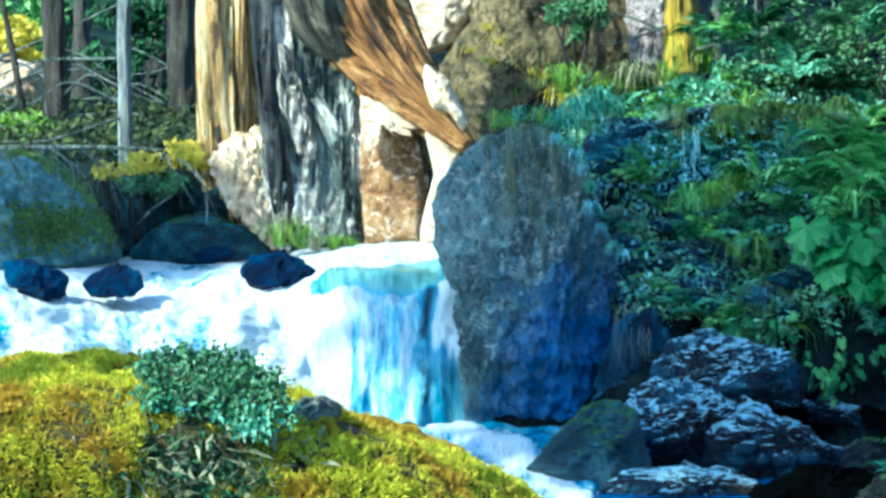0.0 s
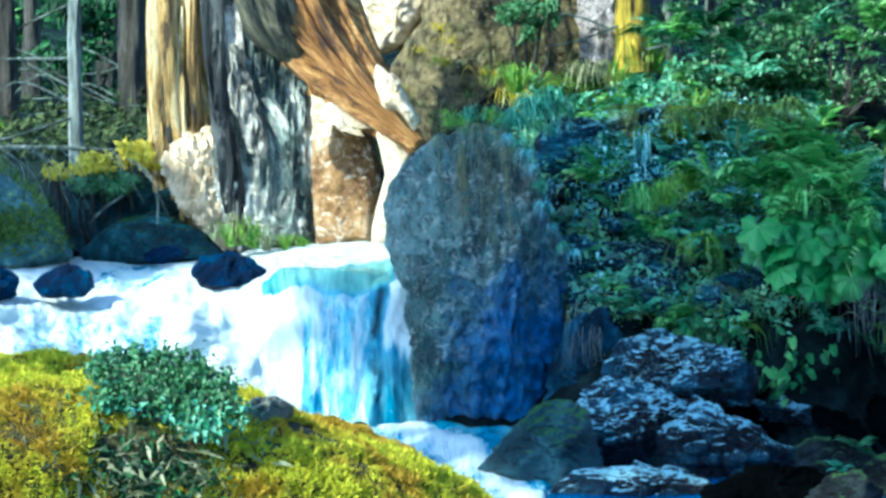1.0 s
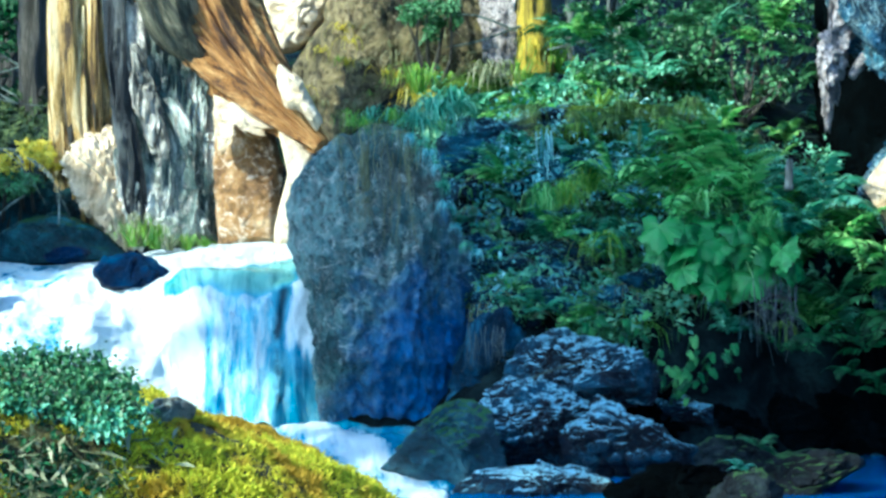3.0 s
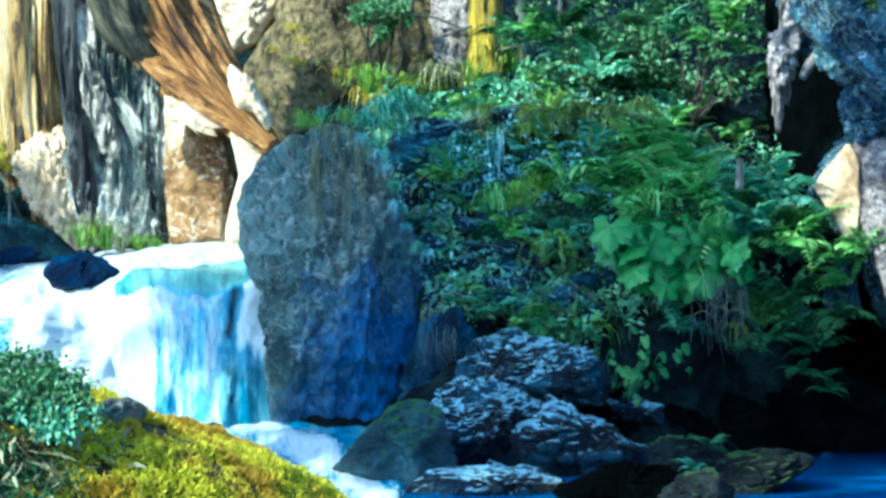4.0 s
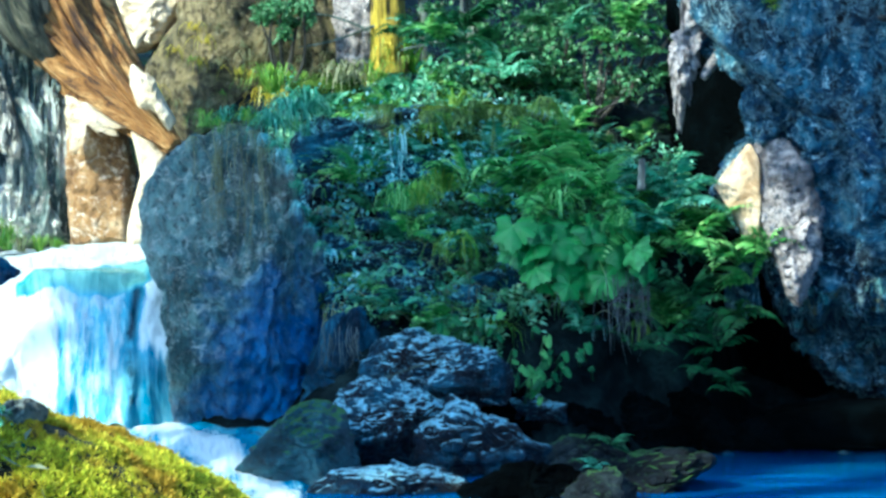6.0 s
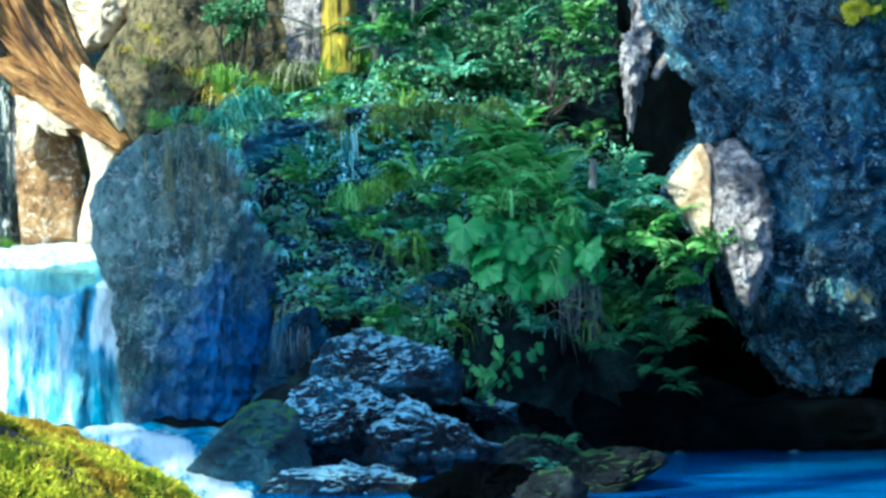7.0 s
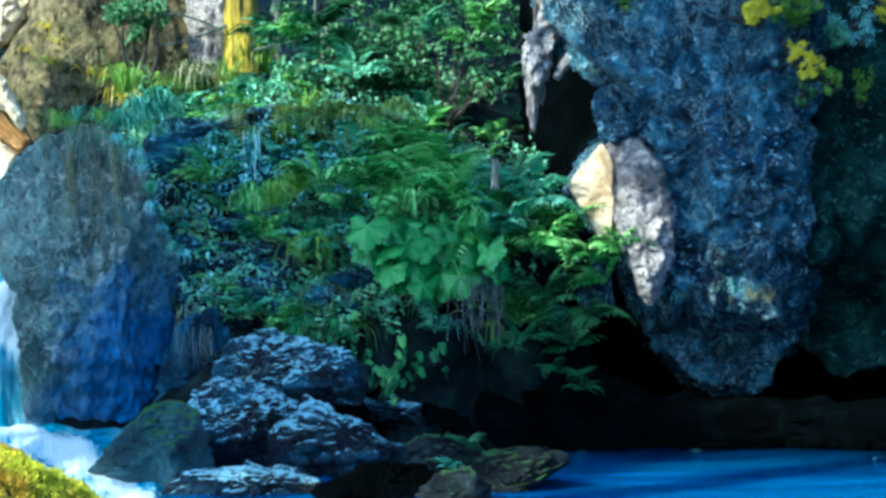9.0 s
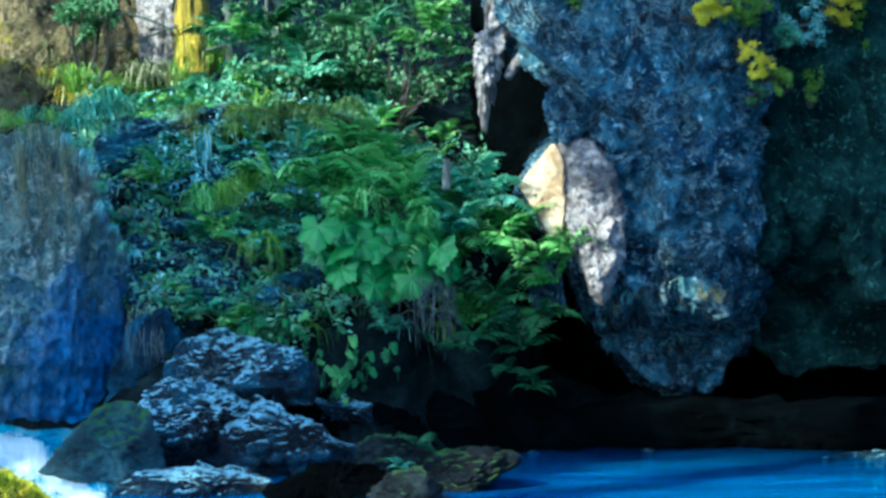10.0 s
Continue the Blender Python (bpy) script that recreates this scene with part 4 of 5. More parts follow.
for k, (o, d, th, mat) in enumerate([
        ([(2150, 330), (2200, 320), (2215, 380), (2195, 450), (2150, 440), (2125, 380)], 10.34, 0.12, M_CLIFF), ([(1930, 530), (1970, 540), (2020, 600), (2060, 690), (2000, 668), (1950, 610)], 10.66, 0.16, M_CLIFF),
        ([(2030, 610), (2080, 600), (2130, 632), (2138, 648), (2096, 650), (2086, 700), (2052, 676)], 10.78, 0.16, M_CLIFF), ([(2090, 355), (2130, 345), (2160, 332), (2172, 345), (2130, 372), (2100, 385)], 10.2, 0.08, M_CLIFF),
        ([(1772, 60), (1850, 70), (1890, 130), (1858, 172), (1812, 138), (1785, 112)], 10.36, 0.14, M_CLIFF), ([(1838, 140), (1890, 150), (1900, 225), (1866, 268), (1836, 236), (1826, 190)], 10.26, 0.12, M_CLIFF), ([(1738, 20), (1790, 20), (1800, 80), (1772, 108), (1748, 84)], 10.46, 0.12, M_CLIFF)]):
    stone("outcrop", o, d, th, mat, "ragged jutting edge", "rock", seed=190 + k, n=150, rings=44, rough=0.08, chunk=0.13, grain=7, block=5, box=0.45, cuts=8, parent=cliff)
# two unseen masses added to keep sky light off the cliff and pool
stone("cliff_overhang", [(2060, -1300), (2120, -330), (2300, -280), (2800, -280), (2950, -1300)], 9.9, 0.75, M_CLIFF, "unseen cliff mass added above the view to block sky light", "cliff", n=140, rings=40, seed=87, rough=0.03, chunk=0.05, block=8, grain=9, box=0.5, centre=(2450, -500))
stone("cliff_bend", [(2780, -1900), (2700, -200), (2720, 500), (2800, 900), (3500, 950), (4300, 900), (4300, -1900)], 7.6, 0.9, M_FLANK, "unseen cliff mass added on the right to block sky light", "cliff", n=120, rings=36, seed=89, rough=0.03, chunk=0.05, block=6, grain=6, box=0.4)
# ---- trees ----
def tree(points, radii, mat, label, bark=0.25, sides=24, twigs=0, crown=0.0, seed=1, furrow=4.0, along=0.3, group="trunks on the far bank"):
    """A trunk with dead side twigs; crown: metres of needled crown at its top."""
    rs = np.random.RandomState(seed)
    pts = np.array([at(*p) for p in points])
    top = thing("tree", pts[0], label, "tree", group)
    v, f = tube_mesh(pts, radii, sides, 140, bark, seed, furrow, along)
    part("trunk", v, f, mat, top)
    way = spline(pts, 50)
    for k in range(twigs):
        q0 = way[rs.randint(6, 26)]
        a = rs.uniform(-0.9, 0.9) + (3.14 if rs.rand() < 0.5 else 0)
        reach = rs.uniform(0.15, 0.5)
        q1 = q0 + np.array([np.cos(a), 0.5 * np.sin(a) - 0.2, rs.uniform(-0.5, 0.5)]) * reach
        q2 = q1 + np.array([np.cos(a), 0.0, rs.uniform(-0.8, 0.1)]) * reach * 0.7
        v, f = tube_mesh([q0, q1, q2], [0.008, 0.005, 0.002], 5, 10)
        part("branch", v, f, M_TWIG, top)
    if crown:
        tip = pts[-1]
        n = 2600
        up = rs.uniform(0, 1, n) ** 0.8
        ang = rs.uniform(0, 6.283, n)
        rr = crown * 0.32 * (1 - up) * rs.uniform(0.25, 1.0, n)
        c = np.stack([tip[0] + rr * np.cos(ang), tip[1] + rr * np.sin(ang), tip[2] - crown * 0.35 + up * crown - 0.15 * rr], -1)
        w = np.stack([np.cos(ang), np.sin(ang), -0.35 + 0 * ang], -1) + rs.normal(0, 0.3, (n, 3))
        v, f = leaf_mesh(c, w, rs.normal(0, 0.3, (n, 3)) + np.array([0, 0, 1]), rs.uniform(0.15, 0.32, n), 0.35)
        part("crown", v, f, M_DEEP, top, smooth=False)
    return top


snag = tree([(430, 400, 11.85), (424, 300, 11.78), (414, 150, 11.7), (409, 0, 11.7), (407, -40, 11.7), (406, -70, 11.7)], [0.2, 0.15, 0.13, 0.12, 0.12, 0.1], M_BARK_GOLD, "broken tree snag with deeply furrowed golden bark", 0.3, 90, 0, 0.0, 3, 5.0, 0.14)
rs = np.random.RandomState(71)
for k in range(16):
    b0 = rs.uniform(368, 448)
    h0, h1 = sorted(rs.uniform(-60, 300, 2))
    deep = 11.6 + 0.1 * ((b0 - 409) / 45) ** 2
    v, f = tube_mesh([at(b0 + 6, h1 + 40, deep - 0.03), at(b0 + rs.normal(0, 3), (h0 + h1) / 2, deep), at(b0 - 3, h0 - 30, deep)], [0.004, rs.uniform(0.012, 0.026), 0.006], 9, 40, 0.3, k + 1, 2.0, 0.2)
    part("bark_strip", v, f, M_BARK_GOLD if k % 3 else M_BARK_DARK, snag)
tree([(108, 275, 14.5), (103, 100, 14.5), (98, -100, 14.5), (90, -1100, 14.5)], [0.07, 0.062, 0.06, 0.04], M_BARK_DARK, "straight grey-brown conifer trunk with dead twigs", twigs=11, crown=5.0, seed=5)
tree([(150, 255, 18), (150, 100, 18), (148, -900, 18)], [0.07, 0.06, 0.04], M_BARK_DARK, "dark straight trunk deep in the wood", twigs=11, crown=5.0, seed=6)
tree([(226, 300, 12.6), (224, 150, 12.6), (222, -100, 12.6), (218, -1000, 12.6)], [0.036, 0.031, 0.03, 0.02], M_BARK_PALE, "slender pale grey trunk with a sunlit edge", 0.15, twigs=4, crown=3.0, seed=7)
tree([(58, 262, 14), (35, 130, 14), (12, 0, 14), (-20, -200, 14)], [0.02, 0.015, 0.012, 0.006], M_BARK_DARK, "thin dark leaning sapling with bare twigs", twigs=5, seed=8)
tree([(330, 250, 15), (325, 100, 15), (322, -900, 15)], [0.1, 0.08, 0.06], M_BARK_DARK, "dark mossy trunk behind the outcrop", twigs=11, crown=5.0, seed=9)
tree([(275, 240, 19), (280, 100, 19), (284, -900, 19)], [0.08, 0.07, 0.05], M_BARK_DARK, "dark trunk deep in the shade", twigs=11, crown=5.0, seed=19)
tree([(1208, 130, 12.0), (1205, 60, 12.0), (1201, -100, 12.0), (1194, -1000, 12.0)], [0.085, 0.074, 0.066, 0.04], M_BARK_MOSS, "trunk coated in bright yellow moss", twigs=3, crown=4.0, seed=10)
tree([(1268, 110, 12.7), (1266, 0, 12.7), (1262, -600, 12.7)], [0.022, 0.018, 0.012], M_BARK_PALE, "thin pale trunk among the shrubs", twigs=3, crown=2.5, seed=11)
tree([(1362, 120, 13.2), (1358, 0, 13.2), (1350, -900, 13.2)], [0.09, 0.075, 0.05], M_BARK_PALE, "grey weathered trunk in the shade", twigs=3, crown=4.0, seed=12)

log = thing("fallen_log", at(825, 262, 11.1), "orange-brown weathered fallen log leaning on rocks", "log")
v, f = tube_mesh([at(560, -85, 11.67), at(596, -28, 11.6), at(660, 75, 11.45), at(735, 168, 11.25), at(828, 258, 11.1)], [0.27, 0.25, 0.19, 0.12, 0.035], 130, 220, 0.34, 4, 5.5, 0.14)
part("trunk", v, f, M_LOG, log)
v, f = tube_mesh([at(520, -80, 11.42), at(545, -10, 11.36), at(562, 48, 11.34), at(598, 92, 11.36), at(640, 140, 11.36)], [0.13, 0.12, 0.105, 0.06, 0.012], 60, 120, 0.25, 14, 3.0, 0.2)
part("bark", v, f, M_BARK_OLD, log, "grey-green weathered bark")


# ---- unseen leafy trees added on the near left bank, crowns placed to shade boulder and banks ----
def shade_tree(x, y, base, height, spread, seed, count):
    rs = np.random.RandomState(seed)
    top = thing("tree", (x, y, -0.1), "unseen broadleaf tree added on the near bank for its shade", "tree", "trees on the near bank")
    v, f = tube_mesh([(x, y, -0.1), (x + 0.1, y, base * 0.6), (x, y + 0.1, base + height * 0.7)], [0.16, 0.13, 0.04], 12, 20, 0.15, seed)
    part("trunk", v, f, M_BARK_DARK, top)
    lobes = rs.uniform(-1, 1, (26, 3)) * np.array([spread, spread, height / 2]) * 0.75 + np.array([x, y, base + height / 2])
    pick = lobes[rs.randint(0, len(lobes), count)]
    c = pick + rs.normal(0, 0.2, (count, 3)) * np.array([spread, spread, height / 2])
    w = rs.normal(0, 1, (count, 3))
    v, f = leaf_mesh(c, w, rs.normal(0, 1, (count, 3)) + np.array([0, 0, 1.5]), rs.uniform(0.12, 0.22, count), 0.6)
    part("crown", v, f, M_DEEP, top, smooth=False)
    return top


shade_tree(-5.8, 5.34, 5.5, 0.8, 0.9, 5, 6500)
shade_tree(-5.05, 6.16, 5.5, 0.8, 0.75, 6, 5500)
shade_tree(-2.62, 5.66, 5.5, 0.8, 0.84, 7, 8000)
shade_tree(-7.86, 7.26, 5.5, 0.8, 0.62, 8, 4200)


# ---- low plants ----
def frond_mesh(length, pairs=15, width=0.3, arch=0.5, seed=0):
    rs = np.random.RandomState(seed)
    t = np.linspace(0.12, 1, pairs)
    x = length * t * (1 - 0.15 * t)
    z = length * arch * (t - 1.1 * t ** 2)
    spine = np.stack([x, 0 * x, z], -1)
    tan = np.gradient(spine, axis=0)
    size = length * width * (np.sin(np.pi * np.clip(t, 0.08, 1) ** 0.7) * 0.9 + 0.12)
    cs, ws, us, zs = [], [], [], []
    for sgn in (-1, 1):
        cs.append(spine)
        ws.append(np.stack([0.35 + 0 * t, sgn * np.ones(pairs), -0.25 + 0.1 * rs.normal(0, 1, pairs)], -1))
        us.append(np.stack([-tan[:, 2], 0 * t, tan[:, 0]], -1))
        zs.append(size)
    v, f = leaf_mesh(np.vstack(cs), np.vstack(ws), np.vstack(us), np.concatenate(zs), 0.34, 0.05, 0.15)
    rv, rf = tube_mesh([(0, 0, 0)] + [tuple(spine[i]) for i in (2, pairs // 2, pairs - 1)], [length * 0.012, length * 0.004], 4, 8)
    return np.vstack([v, rv]), [tuple(a) for a in f.tolist()] + [tuple(i + len(v) for i in a) for a in rf]


def mesh_of(name, v, f, mat):
    m = bpy.data.meshes.new(name)
    m.from_pydata(np.asarray(v).tolist(), [], f if isinstance(f, list) else [tuple(a) for a in f.tolist()])
    m.materials.append(mat)
    m.update()
    return m


FRONDS = {}
for key, mat in (("green", M_GREEN), ("teal", M_TEAL), ("deep", M_DEEP), ("shade", M_DARKFERN), ("yellow", M_YELLOW)):
    FRONDS[key] = [mesh_of("frond", *frond_mesh(1.0, 15, 0.26, 0.55 + 0.15 * k, k), mat) for k in range(4)]


def fern(b, h, d, size, tone, count, label, seed, face=-1.57, spread=2.2, lift=0.5):
    rs = np.random.RandomState(seed)
    top = thing("fern", at(b, h, d), label, "fern", "ferns on the bank")
    for k in range(count):
        ob = new("frond", FRONDS[tone][rs.randint(4)])
        ob.parent = top
        s = size * rs.uniform(0.7, 1.15)
        ob.rotation_euler = (rs.normal(0, 0.15), -lift + rs.normal(0, 0.3), face + rs.uniform(-spread, spread))
        ob.scale = (s, s, s)
    return top


def tuft(b, h, d, size, count, mat, label, seed, name="grass_tuft", hang=0.0, category="grass"):
    rs = np.random.RandomState(seed)
    p = at(b, h, d)
    a = rs.uniform(0, 2 * np.pi, count)
    out = rs.uniform(0.25, 1.0, count) * size
    rise = size * rs.uniform(0.4, 1.0, count) * (1 - hang)
    w = size * 0.018
    vs, fs = [], []
    for k in range(count):
        ddir = np.array([np.cos(a[k]), np.sin(a[k]), 0])
        sd = np.array([-ddir[1], ddir[0], 0]) * w
        root = p + np.array([rs.normal(0, 0.08), rs.normal(0, 0.08), 0]) * size
        pts = [root, root + ddir * out[k] * 0.45 + np.array([0, 0, rise[k] * 0.8]), root + ddir * out[k] * 0.85 + np.array([0, 0, rise[k] * 0.75 - hang * size * 0.4]), root + ddir * out[k] + np.array([0, 0, rise[k] * 0.35 - hang * size * 1.1])]
        n0 = len(vs)
        for q_, ww in zip(pts, (1, 1, 0.7)):
            vs += [q_ + sd * ww, q_ - sd * ww]
        vs.append(pts[3])
        fs += [(n0, n0 + 1, n0 + 3, n0 + 2), (n0 + 2, n0 + 3, n0 + 5, n0 + 4), (n0 + 4, n0 + 5, n0 + 6)]
    ob = part(name, np.array(vs), fs, mat, smooth=False, home=p)
    return tagged(ob, label, category, "tufts on the bank")


def shrub(b, h, d, rx, rz, mat, count, leaf, label, seed, ry=0.3, stems=5, name="shrub", root=None, width=0.55):
    """Stems from one foot and a ragged crown of leaves in clumps; b, h is the crown's middle."""
    rs = np.random.RandomState(seed)
    mid = at(b, h, d)
    foot = np.array(root if root is not None else on_land(b, d))
    foot[2] = min(foot[2], mid[2] - 0.2 * rz)
    top = thing(name, foot, label, "shrub", "shrubs on the slope")
    lobes = []
    for k in range(stems * 5):
        w = rs.normal(0, 1, 3)
        w /= np.linalg.norm(w)
        lobes.append(mid + w * np.array([rx, ry, rz]) * rs.uniform(0.35, 0.95))
    for k in range(stems):
        v, f = tube_mesh([foot, foot * 0.4 + lobes[k * 5] * 0.6 + rs.normal(0, 0.03, 3), lobes[k * 5]], [0.012, 0.008, 0.003], 5, 10)
        part("stem", v, f, M_BARK_DARK, top)
    lobes = np.array(lobes)
    c = lobes[rs.randint(0, len(lobes), count)] + rs.normal(0, 1, (count, 3)) * np.array([rx * 0.1, ry * 0.14, rz * 0.07])
    w = rs.normal(0, 1, (count, 3)) + np.array([0, -0.5, -0.1])
    u = rs.normal(0, 0.5, (count, 3)) + np.array([0, -0.6, 1.0])
    v, f = leaf_mesh(c, w, u, rs.uniform(0.6, 1.3, count) * leaf, width)
    part("crown", v, f, mat, top, smooth=False)
    return top


def cover(name, n, bl, bh, hl, hh, mat, leaf, label, seed, lift=0.02, width=0.5, keep=0.0, freq=4.0, category="plants"):
    """Leaves strewn over the slope in drifts."""
    rs = np.random.RandomState(seed)
    b, h = rs.uniform(bl, bh, n), rs.uniform(hl, hh, n)
    d = land_dist(b, h)
    p = on_land(b, d)
    ok = (vnoise(p * freq, seed) > keep) & ~((b > 1470) & (h > 500)) & ~((b > 1540) & (h > 180) & (h < 290))
    p = p[ok] + rs.normal(0, 1, (ok.sum(), 3)) * np.array([0.01, 0.03, lift]) + np.array([0, -0.03, lift])
    m = len(p)
    w = rs.normal(0, 1, (m, 3)) + np.array([0, -0.7, 0.1])
    u = rs.normal(0, 0.4, (m, 3)) + np.array([0, -0.4, 1])
    v, f = leaf_mesh(p, w, u, rs.uniform(0.5, 1.4, m) * leaf, width)
    ob = part(name, v, f, mat, smooth=False)
    return tagged(ob, label, category, kind="stuff")


cover("ground_cover", 32000, 1010, 1780, 150, 640, M_COVER, 0.034, "low blue-green leaves and herbs covering the bank", 1, 0.03, keep=0.18, freq=6.0)
cover("ground_cover", 14000, 1000, 1750, 130, 330, M_TEAL, 0.03, "pale blue-green herbs on the upper bank", 2, 0.04, keep=0.1)
cover("herb_patch", 8000, 1040, 1420, 225, 345, M_FROST, 0.025, "pale frosty blue-green herbs on the ledges", 5, 0.05, keep=0.3, freq=8.0)
cover("herb_patch", 5500, 1060, 1460, 390, 570, M_FROST, 0.024, "pale blue-green herbs hanging on the bank", 6, 0.05, keep=0.3, freq=7.0)
cover("herb_patch", 6000, 1130, 1430, 300, 450, M_FROST, 0.024, "pale blue-green herbs among ferns", 7, 0.06, keep=0.2, freq=9.0)
cover("ground_cover", 12000, 1100, 1760, 330, 640, M_DEEP, 0.036, "dark green leaves on the shaded bank", 3, 0.05, keep=0.2)
cover("ground_cover", 5000, -200, 420, 170, 300, M_UNDER, 0.05, "dark green undergrowth on the forest floor", 4, 0.05, keep=0.0, freq=1.0)

for k, (b, h, d, s, tone, c) in enumerate([
        (1340, 345, 10.35, 0.30, "green", 9), (1440, 350, 10.3, 0.34, "green", 10), (1560, 340, 10.4, 0.34, "green", 10), (1680, 380, 10.3, 0.32, "teal", 9),
        (1780, 420, 10.25, 0.28, "green", 9), (1820, 470, 10.15, 0.26, "green", 8), (1290, 290, 10.8, 0.24, "teal", 9), (1390, 290, 10.8, 0.26, "teal", 9),
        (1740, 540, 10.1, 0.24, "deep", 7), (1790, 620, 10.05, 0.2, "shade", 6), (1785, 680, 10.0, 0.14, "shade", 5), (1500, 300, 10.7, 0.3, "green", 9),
        (1620, 430, 10.15, 0.3, "green", 9), (1840, 350, 10.4, 0.2, "green", 7), (1470, 385, 10.02, 0.24, "green", 7), (1590, 372, 10.0, 0.26, "green", 8), (1660, 420, 10.0, 0.26, "teal", 8), (1710, 360, 10.1, 0.28, "teal", 9), (1740, 450, 10.05, 0.26, "green", 8), (1240, 420, 10.15, 0.2, "green", 7), (1330, 440, 10.1, 0.2, "teal", 7), (1150, 330, 10.5, 0.2, "green", 7), (1180, 380, 10.4, 0.2, "deep", 7), (1100, 210, 11.2, 0.2, "teal", 8)]):
    fern(b, h, d, s, tone, c, {"green": "lush green fern arching over the bank", "teal": "blue-green fern in the shade", "deep": "dark green fern in the shade", "shade": "dark green fern in deep shade", "yellow": "yellow-green fern lit by the sun"}[tone], 100 + k)

for k, (b, h, d, rx, rz, mat, n, leaf, lab) in enumerate([
        (1270, 152, 11.8, 0.3, 0.1, M_TEAL, 1000, 0.034, "blue-green shrub with many small leaves"),
        (1400, 140, 11.7, 0.35, 0.2, M_DEEP, 1100, 0.034, "blue-green shrub with many small leaves"),
        (1500, 80, 11.9, 0.4, 0.28, M_DEEP, 1200, 0.034, "green leafy shrub at the foot of the cliff"),
        (1570, 130, 11.6, 0.26, 0.22, M_DEEP, 520, 0.03, "dark green shrub in the shade"),
        (1430, 0, 12.4, 0.45, 0.22, M_DEEP, 1700, 0.032, "dark green shrub behind the bank"),
        (1620, 20, 12.2, 0.35, 0.25, M_DEEP, 1000, 0.032, "green leafy shrub beside the cliff"),
        (1020, 24, 12.0, 0.14, 0.13, M_DEEP, 2000, 0.024, "small blue-green conifer spray"),
        (338, 276, 11.72, 0.13, 0.07, M_YELLOW, 900, 0.03, "sunlit yellow-green undergrowth on a rock"),
        (28, 78, 17, 0.26, 0.16, M_YELLOW, 900, 0.06, "sunny yellow bush deep in the wood"),
        (260, 60, 17, 0.5, 0.5, M_DARKFERN, 1400, 0.07, "dark shrub deep in the wood"),
        (170, 90, 20, 0.7, 0.6, M_DARKFERN, 1400, 0.08, "dark shrub deep in the wood"),
        (0, 20, 19, 0.5, 0.4, M_GREEN, 1600, 0.07, "green bush deep in the wood"),
        (30, 232, 13.6, 0.2, 0.09, M_GRASS, 900, 0.05, "bright green undergrowth among the trunks"), (285, 326, 11.6, 0.2, 0.07, M_DEEP, 1000, 0.026, "dark green mossy fringe on a rock"), (200, 302, 11.7, 0.07, 0.04, M_YELLOW, 260, 0.03, "small sunlit yellow-green plant on a rock"), (258, 290, 11.7, 0.09, 0.05, M_YELLOW, 520, 0.028, "sunlit yellow-green moss and herbs on a rock")]):
    shrub(b, h, d, rx, rz, mat, n, leaf, lab, 200 + k)

# the broad-leaved plant hanging over the bank
def lobed_leaf(seed=0, cut=0.3):
    """A leaf one unit long, five toothed lobes cut in by a share, cupped along its veins; uncut it is a pointed oval."""
    rs = np.random.RandomState(seed)
    a = np.linspace(-2.7, 2.7, 119)
    lobe = np.abs(((a / 1.08 + 0.5) % 1.0) - 0.5) * 2
    r = (0.98 - 0.2 * np.abs(a) / 2.7) * (1 - cut * lobe ** 0.85) * (1.0 if cut else 0.45 + 0.55 * np.exp(-(a / 0.55) ** 2)) + 0.16 * np.abs(((a * 3.3 + 0.3 * seed) % 1.0) - 0.5) + rs.normal(0, 0.008, len(a))
    ring = lambda s: np.stack([s * r * np.cos(a), s * r * np.sin(a), -0.34 * (s * r) ** 2 + 0.16 * s * (0.5 - lobe) + 0.05 * s * np.sin(a * 3 + seed)], -1)
    v = np.vstack([[(0, 0, 0)], ring(0.4), ring(0.75), ring(1.0)])
    n = len(a)
    f = [(0, 1 + i, 2 + i) for i in range(n - 1)]
    for k in range(2):
        f += [(1 + n * k + i, 1 + n * (k + 1) + i, 2 + n * (k + 1) + i, 2 + n * k + i) for i in range(n - 1)]
    return v, f


BROAD = [mesh_of("leaf", *lobed_leaf(k), M_BIGLEAF) for k in range(4)]
SMALL = [mesh_of("leaf", *lobed_leaf(k, 0.0), M_SMALL) for k in range(4)]


def broad_plant(b, h, d, spots, label, seed):
    rs = np.random.RandomState(seed)
    top = thing("broad_leaved_plant", at(b, h, d), label, "plant", "broad-leaved plants")
    for lb_, lh_, s in spots:
        ob = new("leaf", (BROAD if s > 0.06 else SMALL)[rs.randint(4)])
        ob.parent = top
        spot = Vector(at(lb_, lh_, d - (0.3 if s > 0.06 else 0.12) + rs.uniform(-0.08, 0.08) * (1 if s > 0.06 else 0.5)))
        tip = Vector((rs.normal(0, 0.5), -0.5, -0.8 + rs.normal(0, 0.25))).normalized()
        nor = Vector((rs.normal(0, 0.45), -0.7 + rs.normal(0, 0.25), 0.6))
        side = nor.cross(tip).normalized()
        ob.rotation_euler = Matrix((tip, side, tip.cross(side))).transposed().to_euler()
        ob.location = spot - top.location
        ob.scale = (s * 0.82,) * 3
        v, f = tube_mesh([top.location, (spot + top.location) / 2 + Vector((0, 0, 0.07)), spot] if s > 0.06 else [spot + Vector((rs.normal(0, 0.02), 0.12, -0.05)), spot + Vector((0, 0.05, 0)), spot], [0.004, 0.0025], 5, 10)
        part("stalk", v, f, M_GREEN if s > 0.06 else M_DEEP, top)
    return top


